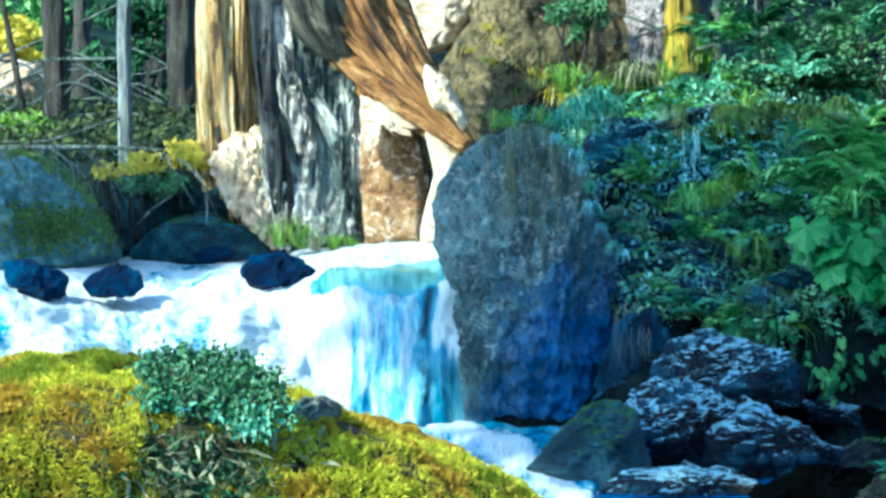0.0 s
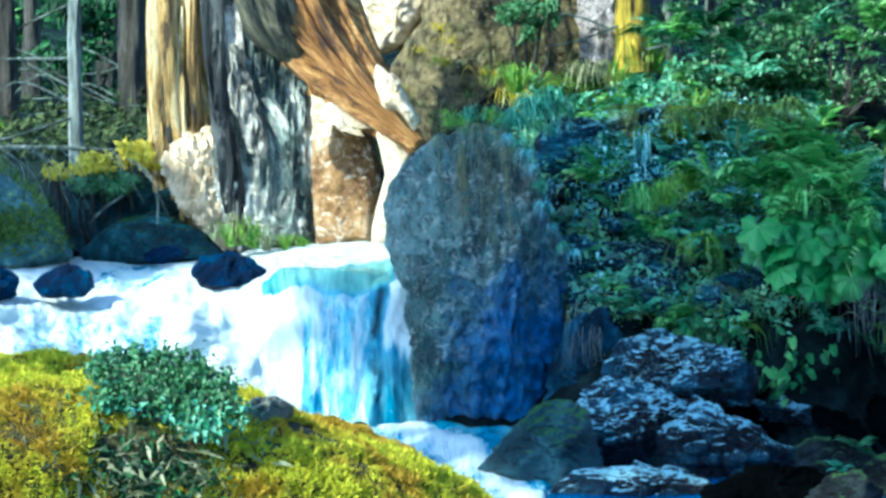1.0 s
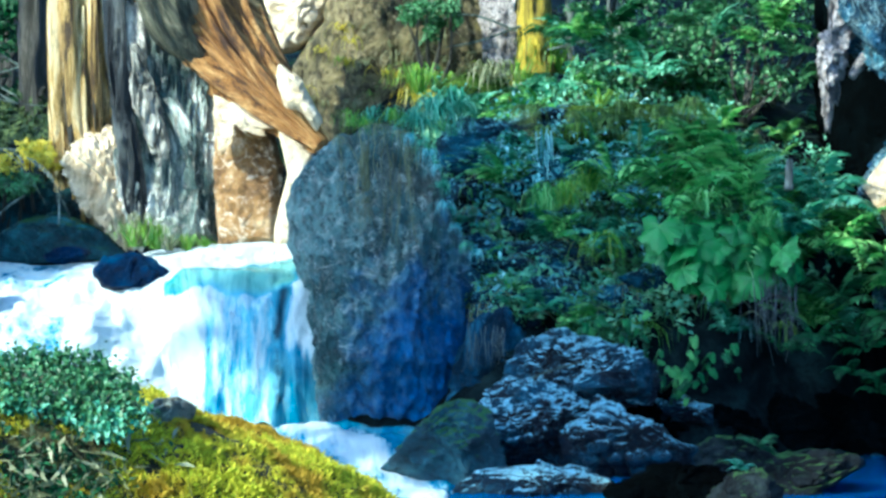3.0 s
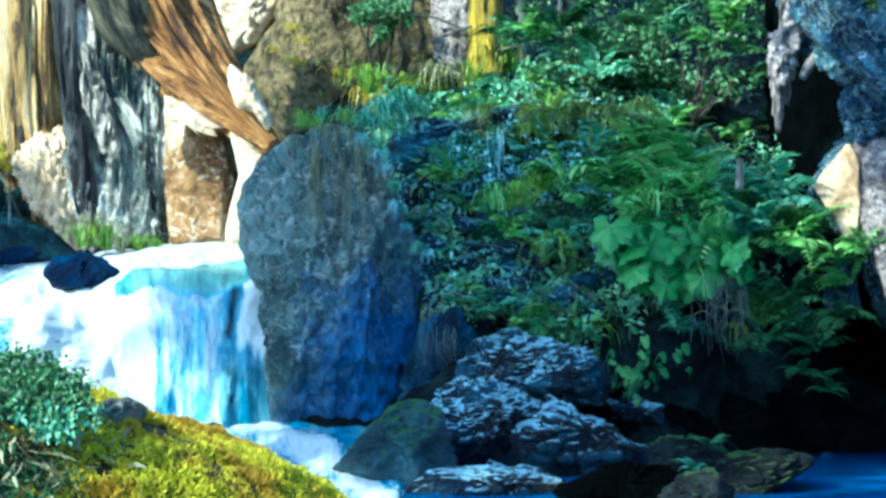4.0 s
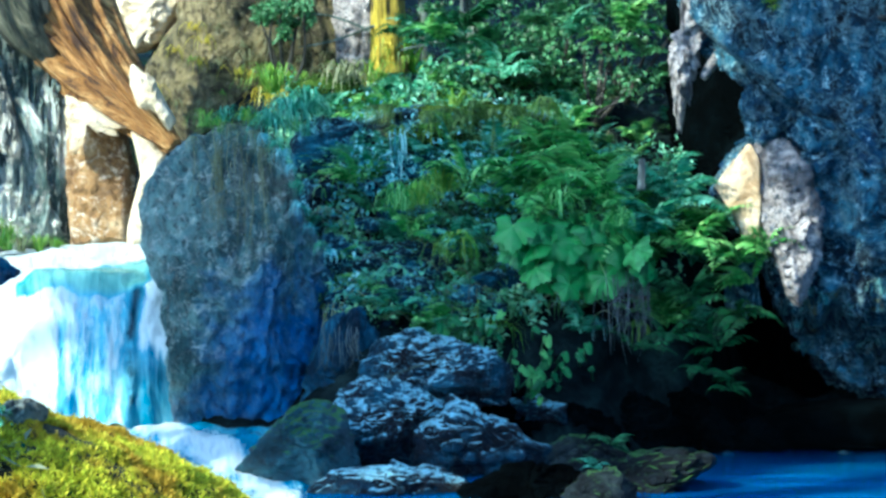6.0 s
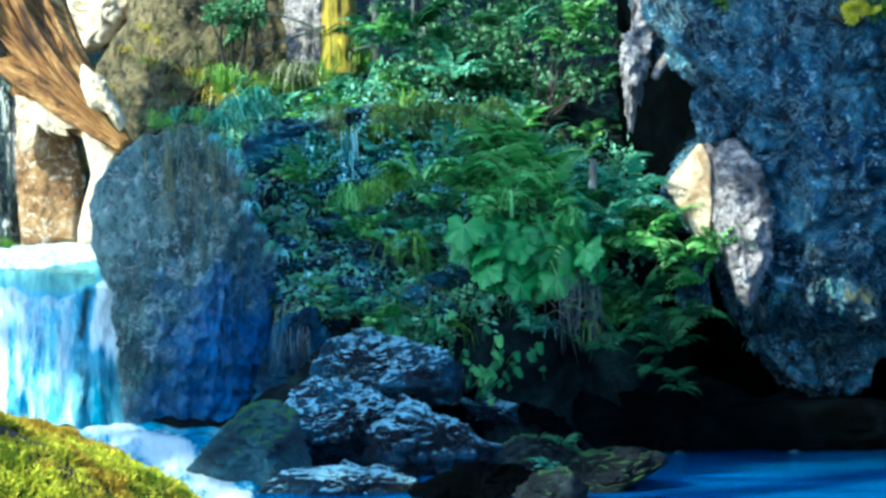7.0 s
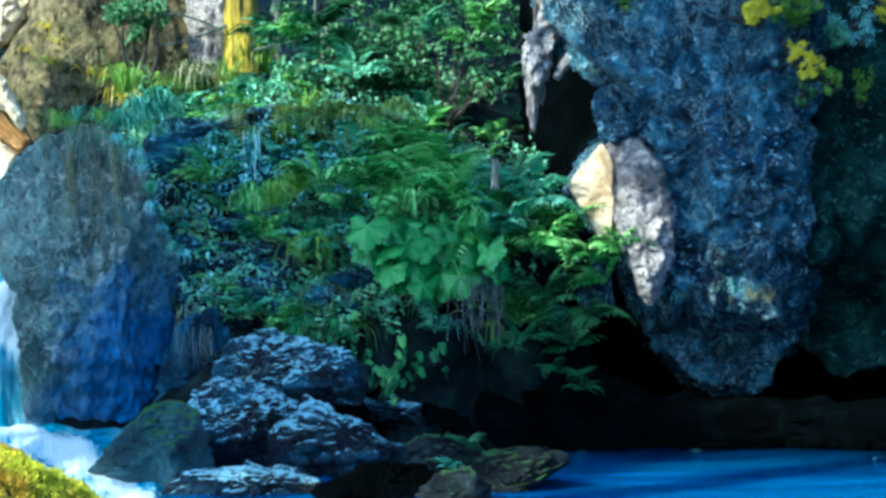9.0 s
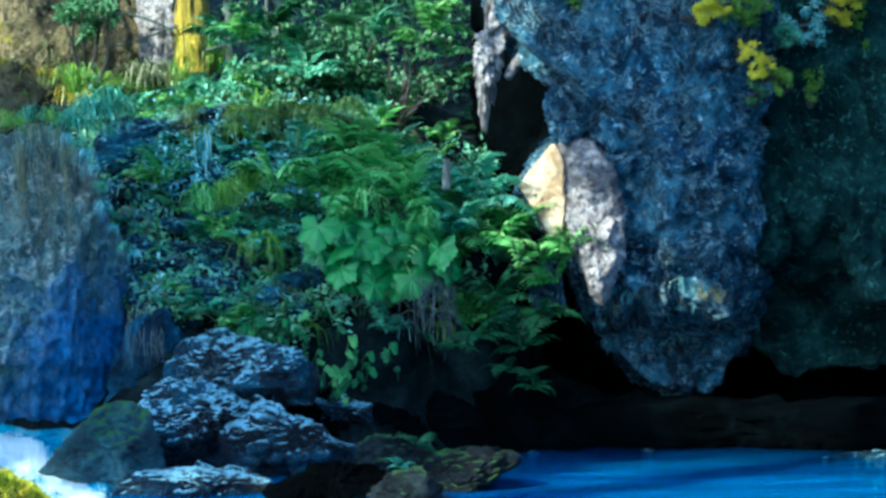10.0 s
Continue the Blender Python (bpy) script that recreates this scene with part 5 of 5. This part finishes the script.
broad_plant(1530, 420, 10.25, [(1425, 400, 0.12), (1465, 430, 0.13), (1430, 440, 0.1), (1545, 420, 0.14), (1600, 425, 0.13), (1470, 400, 0.1), (1560, 400, 0.1), (1520, 430, 0.1), (1590, 490, 0.1), (1500, 480, 0.09), (1510, 460, 0.11), (1555, 480, 0.11), (1490, 395, 0.1), (1590, 455, 0.1), (1465, 475, 0.1), (1530, 395, 0.11), (1620, 400, 0.1), (1575, 500, 0.1), (1525, 505, 0.08), (1640, 440, 0.1), (1480, 500, 0.07), (1660, 470, 0.09), (1450, 460, 0.08), (1500, 430, 0.09), (1575, 440, 0.1), (1540, 455, 0.09), (1610, 475, 0.09), (1440, 415, 0.09)],
            "plant with large lobed bright green leaves over the bank", 77)
rs = np.random.RandomState(80)
for k, (b, h, d, w_, hgt, n_) in enumerate([(1385, 575, 9.95, 35, 22, 8), (1460, 620, 9.95, 60, 45, 16), (1450, 680, 9.75, 32, 28, 10), (1520, 650, 9.95, 50, 40, 12), (1300, 575, 9.95, 45, 14, 7)]):
    broad_plant(b, h - 12, d, [(b + rs.uniform(-w_, w_), h + rs.uniform(-hgt, hgt), rs.uniform(0.026, 0.048)) for _ in range(n_)], "low plant with small pale green leaves on the bank", 90 + k)

# moss on the near boulder, and a clump of small blue-green leaves growing on it
def blades(p, way, size, width, seed):
    """Many short pointed blades, one triangle pair each."""
    rs = np.random.RandomState(seed)
    way = way / np.linalg.norm(way, axis=1, keepdims=True)
    side = np.cross(way, rs.normal(0, 1, way.shape))
    side /= np.linalg.norm(side, axis=1, keepdims=True)
    bend = rs.normal(0, 0.25, way.shape)
    a, b = p - side * width[:, None], p + side * width[:, None]
    m = p + way * size[:, None] * 0.6 + side * width[:, None] * 0.8
    t = p + (way + bend) * size[:, None]
    k = np.arange(len(p))[:, None] * 4
    return np.stack([a, b, m, t], 1).reshape(-1, 3), np.concatenate([k + np.array([0, 1, 2]), k + np.array([0, 2, 3])])


def skin(ob, count, seed, keep):
    """Random places and normals over the faces of ob that keep() accepts."""
    rs = np.random.RandomState(seed)
    mv = np.array([v_.co for v_ in ob.data.vertices]) + np.array(ob.location)
    quads = np.array([tuple(f_.vertices) for f_ in ob.data.polygons if len(f_.vertices) == 4])
    a, b, c, e = (mv[quads[:, k]] for k in range(4))
    nor = np.cross(c - a, e - b)
    area = np.linalg.norm(nor, axis=1)
    nor /= area[:, None] + 1e-12
    mid = (a + b + c + e) / 4
    nor *= np.where((nor * (mid - mv.mean(0))).sum(1) < 0, -1, 1)[:, None]
    area = area * keep(mid, nor)
    i = rs.choice(len(quads), count, p=area / area.sum())
    s, t = rs.uniform(0, 1, (2, count, 1))
    return (a[i] * (1 - s) + b[i] * s) * (1 - t) + (e[i] * (1 - s) + c[i] * s) * t, nor[i]


rs = np.random.RandomState(11)
N = 260000
p, nn = skin(moss_rock, N, 12, lambda m, n_: (m[:, 1] < 7.35) & (m[:, 2] > -0.02) & (m[:, 0] > -1.5))
thin = vnoise(p * 9, 51) + 0.5 * vnoise(p * 22, 52)
# moss thinned to its dark mat, standing for the shaded gap below the clump
hollow = np.exp(-(((p[:, 0] + 0.56) / 0.11) ** 2) - ((p[:, 2] - 0.36) / 0.09) ** 2)
mb_, md_ = 784 + np.arctan2(p[:, 0], p[:, 1]) / STEP, np.hypot(p[:, 0], p[:, 1])
mh_ = 241 + (EYE - p[:, 2]) / (md_ * STEP)
clumped = ((mb_ - 382) / 118) ** 2 + ((mh_ - 692 - 0.18 * (mb_ - 382)) / 62) ** 2 < 1
ok = (thin - 1.9 * hollow > -0.85) & ~clumped
p, nn = p[ok], nn[ok]
p = p + nn * (0.016 * np.clip(vnoise(p * 26, 54) + 0.4 * vnoise(p * 60, 55), -0.3, 1))[:, None]
w = nn + rs.normal(0, 0.55, p.shape) + np.array([0, -0.1, 0.25])
v, f = blades(p, w, rs.uniform(0.007, 0.018, len(p)) * (1 + 0.6 * vnoise(p * 14, 53)), rs.uniform(0.0014, 0.003, len(p)), 13)
moss = part("moss", v, f, M_MOSS, smooth=False)
tagged(moss, "golden yellow-green moss tufts over the near boulder", "moss", kind="stuff")

clump = thing("leafy_plant", at(385, 720, 6.35), "clump of small blue-green leaves growing on a mossy boulder", "plant")
ONE = [mesh_of("leaf", *leaf_mesh(np.zeros((1, 3)), np.array([[1.0, 0, 0]]), np.array([[0, 0, 1.0]]), np.ones(1), 0.5 + 0.06 * k, 0.1 + 0.04 * k, 0.1 + 0.1 * k), M_TEAL if k < 3 else M_DEEP) for k in range(4)]
cs, ws, us, zs = [], [], [], []
for k in range(84):
    b0 = rs.uniform(262, 498)
    top_h = 616 + 0.0021 * (b0 - 345) ** 2
    h0 = top_h + (706 + (b0 - 262) * 0.32 - top_h) * rs.uniform(0, 1) ** 1.15
    q0 = at(b0, h0, 6.46 - (h0 - 620) * 0.0012)
    n = rs.randint(24, 44)
    cs.append(q0 + rs.normal(0, 1, (n, 3)) * np.array([0.022, 0.01, 0.012]))
    ws.append(rs.normal(0, 0.8, (n, 3)) + np.array([0.2, -0.8, -0.3]))
    us.append(rs.normal(0, 0.35, (n, 3)) + np.array([0, -0.5, 1]))
    zs.append(rs.uniform(0.012, 0.026, n))
cs, ws, us, zs = np.vstack(cs), np.vstack(ws), np.vstack(us), np.concatenate(zs)
order = np.argsort(cs[:, 1] - 2 * zs)
for k in order[:300]:
    ob = new("leaf", ONE[int(rs.choice(4, p=(0.3, 0.25, 0.25, 0.2)))])
    ob.parent = clump
    wx = Vector(ws[k]).normalized()
    sd = wx.cross(Vector(us[k])).normalized()
    ob.rotation_euler = Matrix((wx, -sd, sd.cross(wx))).transposed().to_euler()
    ob.location = Vector(cs[k]) - clump.location
    ob.scale = (zs[k],) * 3
rest = order[300:]
v, f = leaf_mesh(cs[rest], ws[rest], us[rest], zs[rest], 0.55)
tagged(part("foliage", v, f, M_DEEP, clump, smooth=False), kind="stuff")
stone("stone", [(508, 728), (535, 704), (575, 700), (608, 720), (602, 742), (550, 750), (515, 744)], 6.57, 0.08, M_BOULDER, "small bare grey stone set in moss", "stone", seed=44, n=60, rings=18, rough=0.03, chunk=0.04, cuts=4)

# bright cushions of moss and grass on the cliff
for k, (b, h, d, rx, rz, n_, mat) in enumerate([
        (2114, 22, 9.98, 0.075, 0.05, 1500, M_GOLD), (2140, 20, 10.05, 0.08, 0.06, 800, M_GRASS), (2190, 14, 10.1, 0.1, 0.07, 1000, M_GRASS), (2180, 90, 10.05, 0.035, 0.04, 420, M_GOLD), (2208, 118, 10.02, 0.06, 0.05, 700, M_GOLD), (2236, 142, 10.06, 0.05, 0.06, 500, M_GRASS),
        (2200, 165, 10.1, 0.05, 0.06, 400, M_DEEP), (2350, 18, 10.3, 0.09, 0.07, 1600, M_GOLD), (2380, 45, 10.45, 0.06, 0.11, 600, M_GRASS), (2290, 40, 10.2, 0.1, 0.1, 800, M_FROST), (2250, 60, 10.2, 0.06, 0.08, 500, M_TEAL), (2296, 150, 10.4, 0.05, 0.08, 400, M_GRASS), (1885, 6, 10.1, 0.08, 0.03, 300, M_GRASS)]):
    shrub(b, h, d, rx, rz, mat, n_, 0.017, "yellow-green cushion of moss and grass on the cliff", 300 + k, ry=0.06, stems=3, name="cliff_plant", root=at(b, h + 25, d + 0.1), width=0.3)
# grass on the boulder's shoulder and along the bank
for k, (b, h, d, s, n_, mat, hang) in enumerate([
        (900, 222, 10.0, 0.09, 30, M_GRASS, 0.5), (925, 224, 9.95, 0.09, 22, M_STRAW, 0.8), (962, 236, 9.92, 0.1, 26, M_STRAW, 0.85), (985, 262, 9.9, 0.09, 20, M_STRAW, 0.95), (1000, 225, 10.0, 0.13, 40, M_TEAL, 0.6), (1030, 205, 10.3, 0.18, 70, M_TEAL, 0.5), (1060, 200, 10.9, 0.2, 70, M_TEAL, 0.3),
        (1000, 165, 11.3, 0.18, 60, M_GRASS, 0.1), (1120, 160, 11.5, 0.2, 60, M_STRAW, 0.2), (1180, 150, 11.7, 0.16, 40, M_GRASS, 0.1), (1240, 130, 12.0, 0.2, 70, M_GRASS, 0.0),
        (1320, 200, 11.3, 0.14, 50, M_GRASS, 0.1), (1240, 370, 10.3, 0.13, 40, M_GRASS, 0.2), (1300, 340, 10.3, 0.14, 40, M_GRASS, 0.1), (1225, 372, 10.12, 0.17, 56, M_GREEN, 0.25), (1262, 362, 10.08, 0.16, 50, M_GRASS, 0.3), (1330, 430, 10.0, 0.16, 36, M_GRASS, 0.6), (1500, 372, 9.95, 0.16, 36, M_GREEN, 0.3), (1612, 400, 9.85, 0.14, 30, M_GREEN, 0.35), (860, 245, 10.0, 0.07, 18, M_STRAW, 0.8)]):
    tuft(b, h, d, s, n_, mat, "tuft of grass on the bank" if mat is not M_STRAW else "tuft of dry straw-coloured grass", 330 + k, hang=hang)
rs = np.random.RandomState(61)
roots = thing("root_tangle", at(1600, 470, 10.05), "pale thin roots hanging under the bank", "roots")
for k in range(40):
    q0 = at(rs.uniform(1575, 1668), rs.uniform(478, 520), rs.uniform(9.86, 9.98))
    drop = rs.uniform(0.12, 0.3)
    v, f = tube_mesh([q0, q0 + np.array([rs.normal(0, 0.01), -0.03, -drop * 0.5]), q0 + np.array([rs.normal(0, 0.02), -0.03, -drop])], [0.0014, 0.0011, 0.0005], 4, 8)
    part("root", v, f, M_ROOT, roots)
fringe = thing("root_tangle", at(1115, 585, 9.9), "pale fringe of thin roots on a dark rock", "roots")
for k in range(26):
    q0 = at(rs.uniform(1080, 1152), rs.uniform(575, 612), rs.uniform(9.74, 9.8))
    drop = rs.uniform(0.06, 0.14)
    v, f = tube_mesh([q0, q0 + np.array([rs.normal(0, 0.006), -0.01, -drop * 0.5]), q0 + np.array([rs.normal(0, 0.01), 0, -drop])], [0.0016, 0.0013, 0.0006], 4, 8)
    part("root", v, f, M_ROOT, fringe)

# pale herbs creeping over the boulder's shoulder
for k, (b, h) in enumerate([(985, 246), (1003, 258), (1018, 276), (1030, 300), (1040, 332), (1046, 366), (1062, 404), (1084, 436), (1104, 452)]):
    tuft(b, h, 9.86, 0.06 + 0.01 * (k % 3), 26, (M_FROST, M_TEAL, M_FROST)[k % 3], "small tuft of pale herbs on the boulder's shoulder", 960 + k, hang=0.55)
# a pale trickle of hanging stems on the bank
rs = np.random.RandomState(62)
trickle = thing("hanging_stems", at(1225, 228, 10.6), "pale thin stems hanging straight down the bank", "stems")
for k in range(22):
    b0, h0 = rs.normal(1224, 7), rs.uniform(222, 270)
    q0 = at(b0, h0, 10.58)
    drop = rs.uniform(0.06, 0.16)
    v, f = tube_mesh([q0, q0 + np.array([rs.normal(0, 0.005), -0.01, -drop * 0.5]), q0 + np.array([rs.normal(0, 0.01), -0.01, -drop])], [0.0026, 0.002, 0.0008], 4, 8)
    part("stem", v, f, M_FROST, trickle)
# dead twigs drooping over the grey boulder, fallen branches and reeds at the waterline
rs = np.random.RandomState(91)
for k in range(9):
    b0, h0 = rs.uniform(-60, 300), rs.uniform(258, 275)
    q0 = at(b0, h0, 11.3 + rs.uniform(-0.2, 0.3))
    top = thing("dead_branch", q0, "thin bleached dead branch drooping over a boulder", "branch", "dead branches by the stream")
    for j in range(5):
        o = np.array([rs.normal(0, 0.1), rs.normal(0, 0.03), rs.normal(0, 0.015)])
        reach = rs.uniform(0.08, 0.28)
        v, f = tube_mesh([q0 + o, q0 + o + np.array([reach * 0.4, -0.05, -reach * 0.35]), q0 + o + np.array([reach * rs.uniform(0.3, 0.8), -0.05, -reach])], [0.0025, 0.0018, 0.0008], 5, 10)
        part("twig", v, f, M_TWIG, top)
for k, (a_, b_, r_) in enumerate([((245, 395, 11.3), (308, 345, 11.4), 0.006), ((366, 400, 11.3), (368, 330, 11.4), 0.004), ((1160, 690, 9.5), (1290, 640, 9.5), 0.005), ((0, 262, 12.4), (330, 268, 12.5), 0.012), ((1652, 336, 9.9), (1653, 282, 9.92), 0.016)]):
    v, f = tube_mesh([at(*a_), (at(*a_) + at(*b_)) / 2 + np.array([0, 0, 0.01]), at(*b_)], [r_, r_ * 0.9, r_ * 0.7], 8, 14, 0.1)
    tagged(part("stick", v, f, M_TWIG if k < 4 else M_BARK_PALE), "bare grey fallen stick by the stream" if k < 4 else "pale broken stub of a branch", "branch")
for k, (b, h, z) in enumerate([(494, 436, 0.13), (508, 430, 0.16), (522, 434, 0.15), (538, 440, 0.12), (560, 444, 0.09), (592, 444, 0.09), (622, 442, 0.07)]):
    tuft(b, h, 11.15, z, 46, M_STRAW if k % 3 == 1 else M_GRASS, "reedy grass at the foot of a slab", 400 + k, hang=0.0)

# small ferns, grass and arching stems scattered over the bank
rs = np.random.RandomState(141)
for k in range(84):
    b0, h0 = rs.uniform(1050, 1760), rs.uniform(190, 600)
    d0 = float(land_dist(np.array([b0]), np.array([h0]))[0]) - 0.04
    tone = ("teal", "green", "green", "teal")[k % 4]
    fern(b0, h0, d0 - 0.03, rs.uniform(0.11, 0.23), tone, rs.randint(5, 8), "small fern among herbs on the bank", 500 + k, lift=0.6)
for k in range(44):
    b0, h0 = rs.uniform(1040, 1700), rs.uniform(150, 600)
    d0 = float(land_dist(np.array([b0]), np.array([h0]))[0]) - 0.05
    tuft(b0, h0, d0, rs.uniform(0.08, 0.17), 30, (M_GRASS, M_FROST, M_STRAW, M_GREEN)[k % 4], ("small tuft of green grass on the bank", "tuft of pale blue-green sedge", "small tuft of dry grass stems", "small tuft of bright green blades")[k % 4], 560 + k, hang=rs.uniform(0.1, 0.7))
for k in range(90):
    b0, h0 = rs.uniform(1050, 1600), rs.uniform(230, 580)
    q0 = at(b0, h0, float(land_dist(np.array([b0]), np.array([h0]))[0]) - 0.08)
    a0, reach = rs.uniform(-0.6, 3.7), rs.uniform(0.08, 0.22)
    v, f = tube_mesh([q0, q0 + np.array([np.cos(a0) * reach * 0.5, -0.05, reach * 0.35]), q0 + np.array([np.cos(a0) * reach, -0.08, reach * rs.uniform(-0.3, 0.3)])], [0.0028, 0.0022, 0.001], 5, 12)
    tagged(part("plant_stem", v, f, M_TWIG if k % 2 else M_STRAW, home=q0), "thin pale arching stem among herbs", "stem", "stems on the bank")
# dry grass on the hillside rock, dark leaves in the hollow of the near boulder
hp, hn = skin(hillside, 60, 31, lambda m, n_: (n_[:, 1] < -0.1) & (m[:, 2] < 1.62))
for k in range(60):
    q = hp[k]
    bb_, dd_ = 784 + np.arctan2(q[0], q[1]) / STEP, np.hypot(q[0], q[1]) - 0.02
    hh_ = 241 + (EYE - q[2]) / (dd_ * STEP)
    tuft(bb_, hh_, dd_, 0.06 + 0.06 * (k % 5) / 4, 14, (M_STRAW, M_GRASS, M_STRAW, M_YELLOW, M_STRAW)[k % 5], "wisp of dry grass on the hillside rock", 600 + k, hang=0.5)
gp_, gn_ = skin(left_rock, 5200, 34, lambda m, n_: (np.exp(-(((m[:, 0] + 1.53) / 0.14) ** 2) - ((m[:, 2] - 0.76) / 0.07) ** 2) + 0.5 * np.clip(n_[:, 2] - 0.55, 0, 1)) * (m[:, 0] > -1.95) * (n_[:, 1] < 0.2))
rs = np.random.RandomState(35)
v, f = blades(gp_, gn_ + rs.normal(0, 0.5, gp_.shape) + np.array([0, -0.1, 0.2]), rs.uniform(0.012, 0.03, len(gp_)), rs.uniform(0.002, 0.004, len(gp_)), 36)
tagged(part("moss_patch", v, f, M_DULLMOSS, smooth=False), "dull green moss on a grey boulder", "moss", kind="stuff")
mp_, mn_ = skin(moss_rock, 1500, 32, lambda m, n_: np.exp(-(((m[:, 0] + 0.54) / 0.12) ** 2) - ((m[:, 2] - 0.34) / 0.1) ** 2) * (n_[:, 1] < 0.3))
rs = np.random.RandomState(33)
v, f = leaf_mesh(mp_ + mn_ * 0.006, mn_ * 0.4 + rs.normal(0, 0.7, mp_.shape), rs.normal(0, 0.4, mp_.shape) + np.array([0, -0.4, 1]), rs.uniform(0.012, 0.028, len(mp_)), 0.5)
tagged(part("moss_herbs", v, f, M_DARKFERN, smooth=False), "dark small-leaved herbs in a hollow of the moss", "plants", kind="stuff")
sp_, sn_ = skin(moss_rock, 900, 37, lambda m, n_: np.exp(-(((m[:, 0] + 0.54) / 0.16) ** 2) - ((m[:, 2] - 0.34) / 0.12) ** 2) * (n_[:, 1] < 0.3))
v, f = blades(sp_ + sn_ * 0.008, rs.normal(0, 0.8, sp_.shape) + np.array([0.2, -0.4, -0.5]), rs.uniform(0.02, 0.06, len(sp_)), rs.uniform(0.001, 0.002, len(sp_)), 38)
tagged(part("dry_moss_stems", v, f, M_STRAW, smooth=False), "dry straw-coloured stems in a hollow of the moss", "plants", kind="stuff")

# grass draped over the boulder's top and dry strands down its face
from mathutils.bvhtree import BVHTree
def face_of(ob):
    mv = [Vector(v_.co) + ob.location for v_ in ob.data.vertices]
    return BVHTree.FromPolygons(mv, [tuple(f_.vertices) for f_ in ob.data.polygons])


front = face_of(boulder)
rs = np.random.RandomState(151)
strands = thing("dry_grass_curtain", at(940, 226, 10.0), "dry tan grass strands hanging over a boulder", "grass")
for k in range(64):
    b0, h0 = rs.normal(935, 52), rs.uniform(222, 300)
    path, drop, sway = [], rs.uniform(30, 210) * (1 - 0.5 * min(1, abs(b0 - 950) / 130)), rs.normal(1.0, 3.2)
    for j in range(5):
        q = at(b0 + j * sway + rs.normal(0, 2.5), h0 + drop * j / 4, 10.0)
        hit = front.ray_cast(Vector((q[0], q[1] - 1.2, q[2])), Vector((0, 1, 0)))[0]
        if hit is not None:
            path.append(np.array(hit) - np.array([0, 0.006, 0]))
    if len(path) > 2:
        v, f = tube_mesh(path, [0.0017, 0.0014, 0.0006], 4, 14)
        part("strand", v, f, (M_STRAW, M_TWIG, M_STRAW)[k % 3], strands)
for k in range(11):
    b0 = 880 + k * 18 + rs.normal(0, 4)
    h0 = 232 - 20 * math.sin((b0 - 850) / 230 * 3.1) + (0.25 * (b0 - 1000) if b0 > 1000 else 0)
    tuft(b0, h0, 10.02 + rs.uniform(0, 0.2), rs.uniform(0.06, 0.11), 24, (M_GRASS, M_GREEN, M_TEAL, M_TEAL)[k % 4], "bright grass tuft draped over the boulder's top", 700 + k, hang=rs.uniform(0.2, 0.6))
for k in range(22):
    b0, h0 = rs.uniform(985, 1260), rs.uniform(140, 205)
    d0 = float(land_dist(np.array([b0]), np.array([h0]))[0]) - 0.03
    tuft(b0, h0, d0, rs.uniform(0.1, 0.18), 36, (M_GRASS, M_YELLOW, M_STRAW, M_GREEN)[k % 4], "grass tuft along the top of the bank", 730 + k, hang=rs.uniform(0.1, 0.5))
for k in range(30):
    b0, h0 = rs.uniform(1170, 1500), rs.uniform(184, 236)
    d0 = 10.98 - 0.2 * (h0 - 184) / 52
    tuft(b0, h0, d0, rs.uniform(0.07, 0.13), 34, (M_DRYOLIVE, M_GRASS, M_DRYOLIVE)[k % 3], "dry olive grass lying over a ledge", 900 + k, hang=rs.uniform(0.6, 0.95))
# arching sprays among the shrubs at the top of the bank
for k in range(26):
    b0, h0 = rs.uniform(1250, 1690), rs.uniform(40, 190)
    fern(b0, h0, 11.45 + rs.uniform(0, 0.3), rs.uniform(0.14, 0.26), ("teal", "deep", "shade", "green")[k % 4], 6, "arching leafy spray among the shrubs", 860 + k, lift=0.4)
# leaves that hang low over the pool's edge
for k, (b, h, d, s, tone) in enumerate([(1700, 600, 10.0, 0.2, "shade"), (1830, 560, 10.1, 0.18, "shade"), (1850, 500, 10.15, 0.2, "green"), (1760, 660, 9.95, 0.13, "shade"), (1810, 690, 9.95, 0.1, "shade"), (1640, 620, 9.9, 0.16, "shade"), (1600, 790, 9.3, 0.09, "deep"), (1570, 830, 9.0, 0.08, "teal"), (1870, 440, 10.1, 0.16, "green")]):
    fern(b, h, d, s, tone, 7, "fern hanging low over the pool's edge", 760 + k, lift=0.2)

# ragged dry growth at the cliff's lower edge
front = face_of(cliff)
rs = np.random.RandomState(171)
for k in range(64):
    b0 = rs.uniform(1930, 2150)
    h0 = rs.uniform(520, 680)
    q = at(b0, h0, 10.2)
    hit = front.ray_cast(Vector((q[0], q[1] - 1.2, q[2])), Vector((0, 1, 0)))[0]
    if hit is not None:
        dd_ = math.hypot(hit.x, hit.y) - 0.01
        tuft(784 + math.atan2(hit.x, hit.y) / STEP, 241 + (EYE - hit.z) / (dd_ * STEP), dd_, rs.uniform(0.05, 0.11), 14, (M_FROST, M_FROST, M_ROOT, M_STRAW)[k % 4], "ragged dry tuft on the cliff's lower edge", 800 + k, hang=0.25)
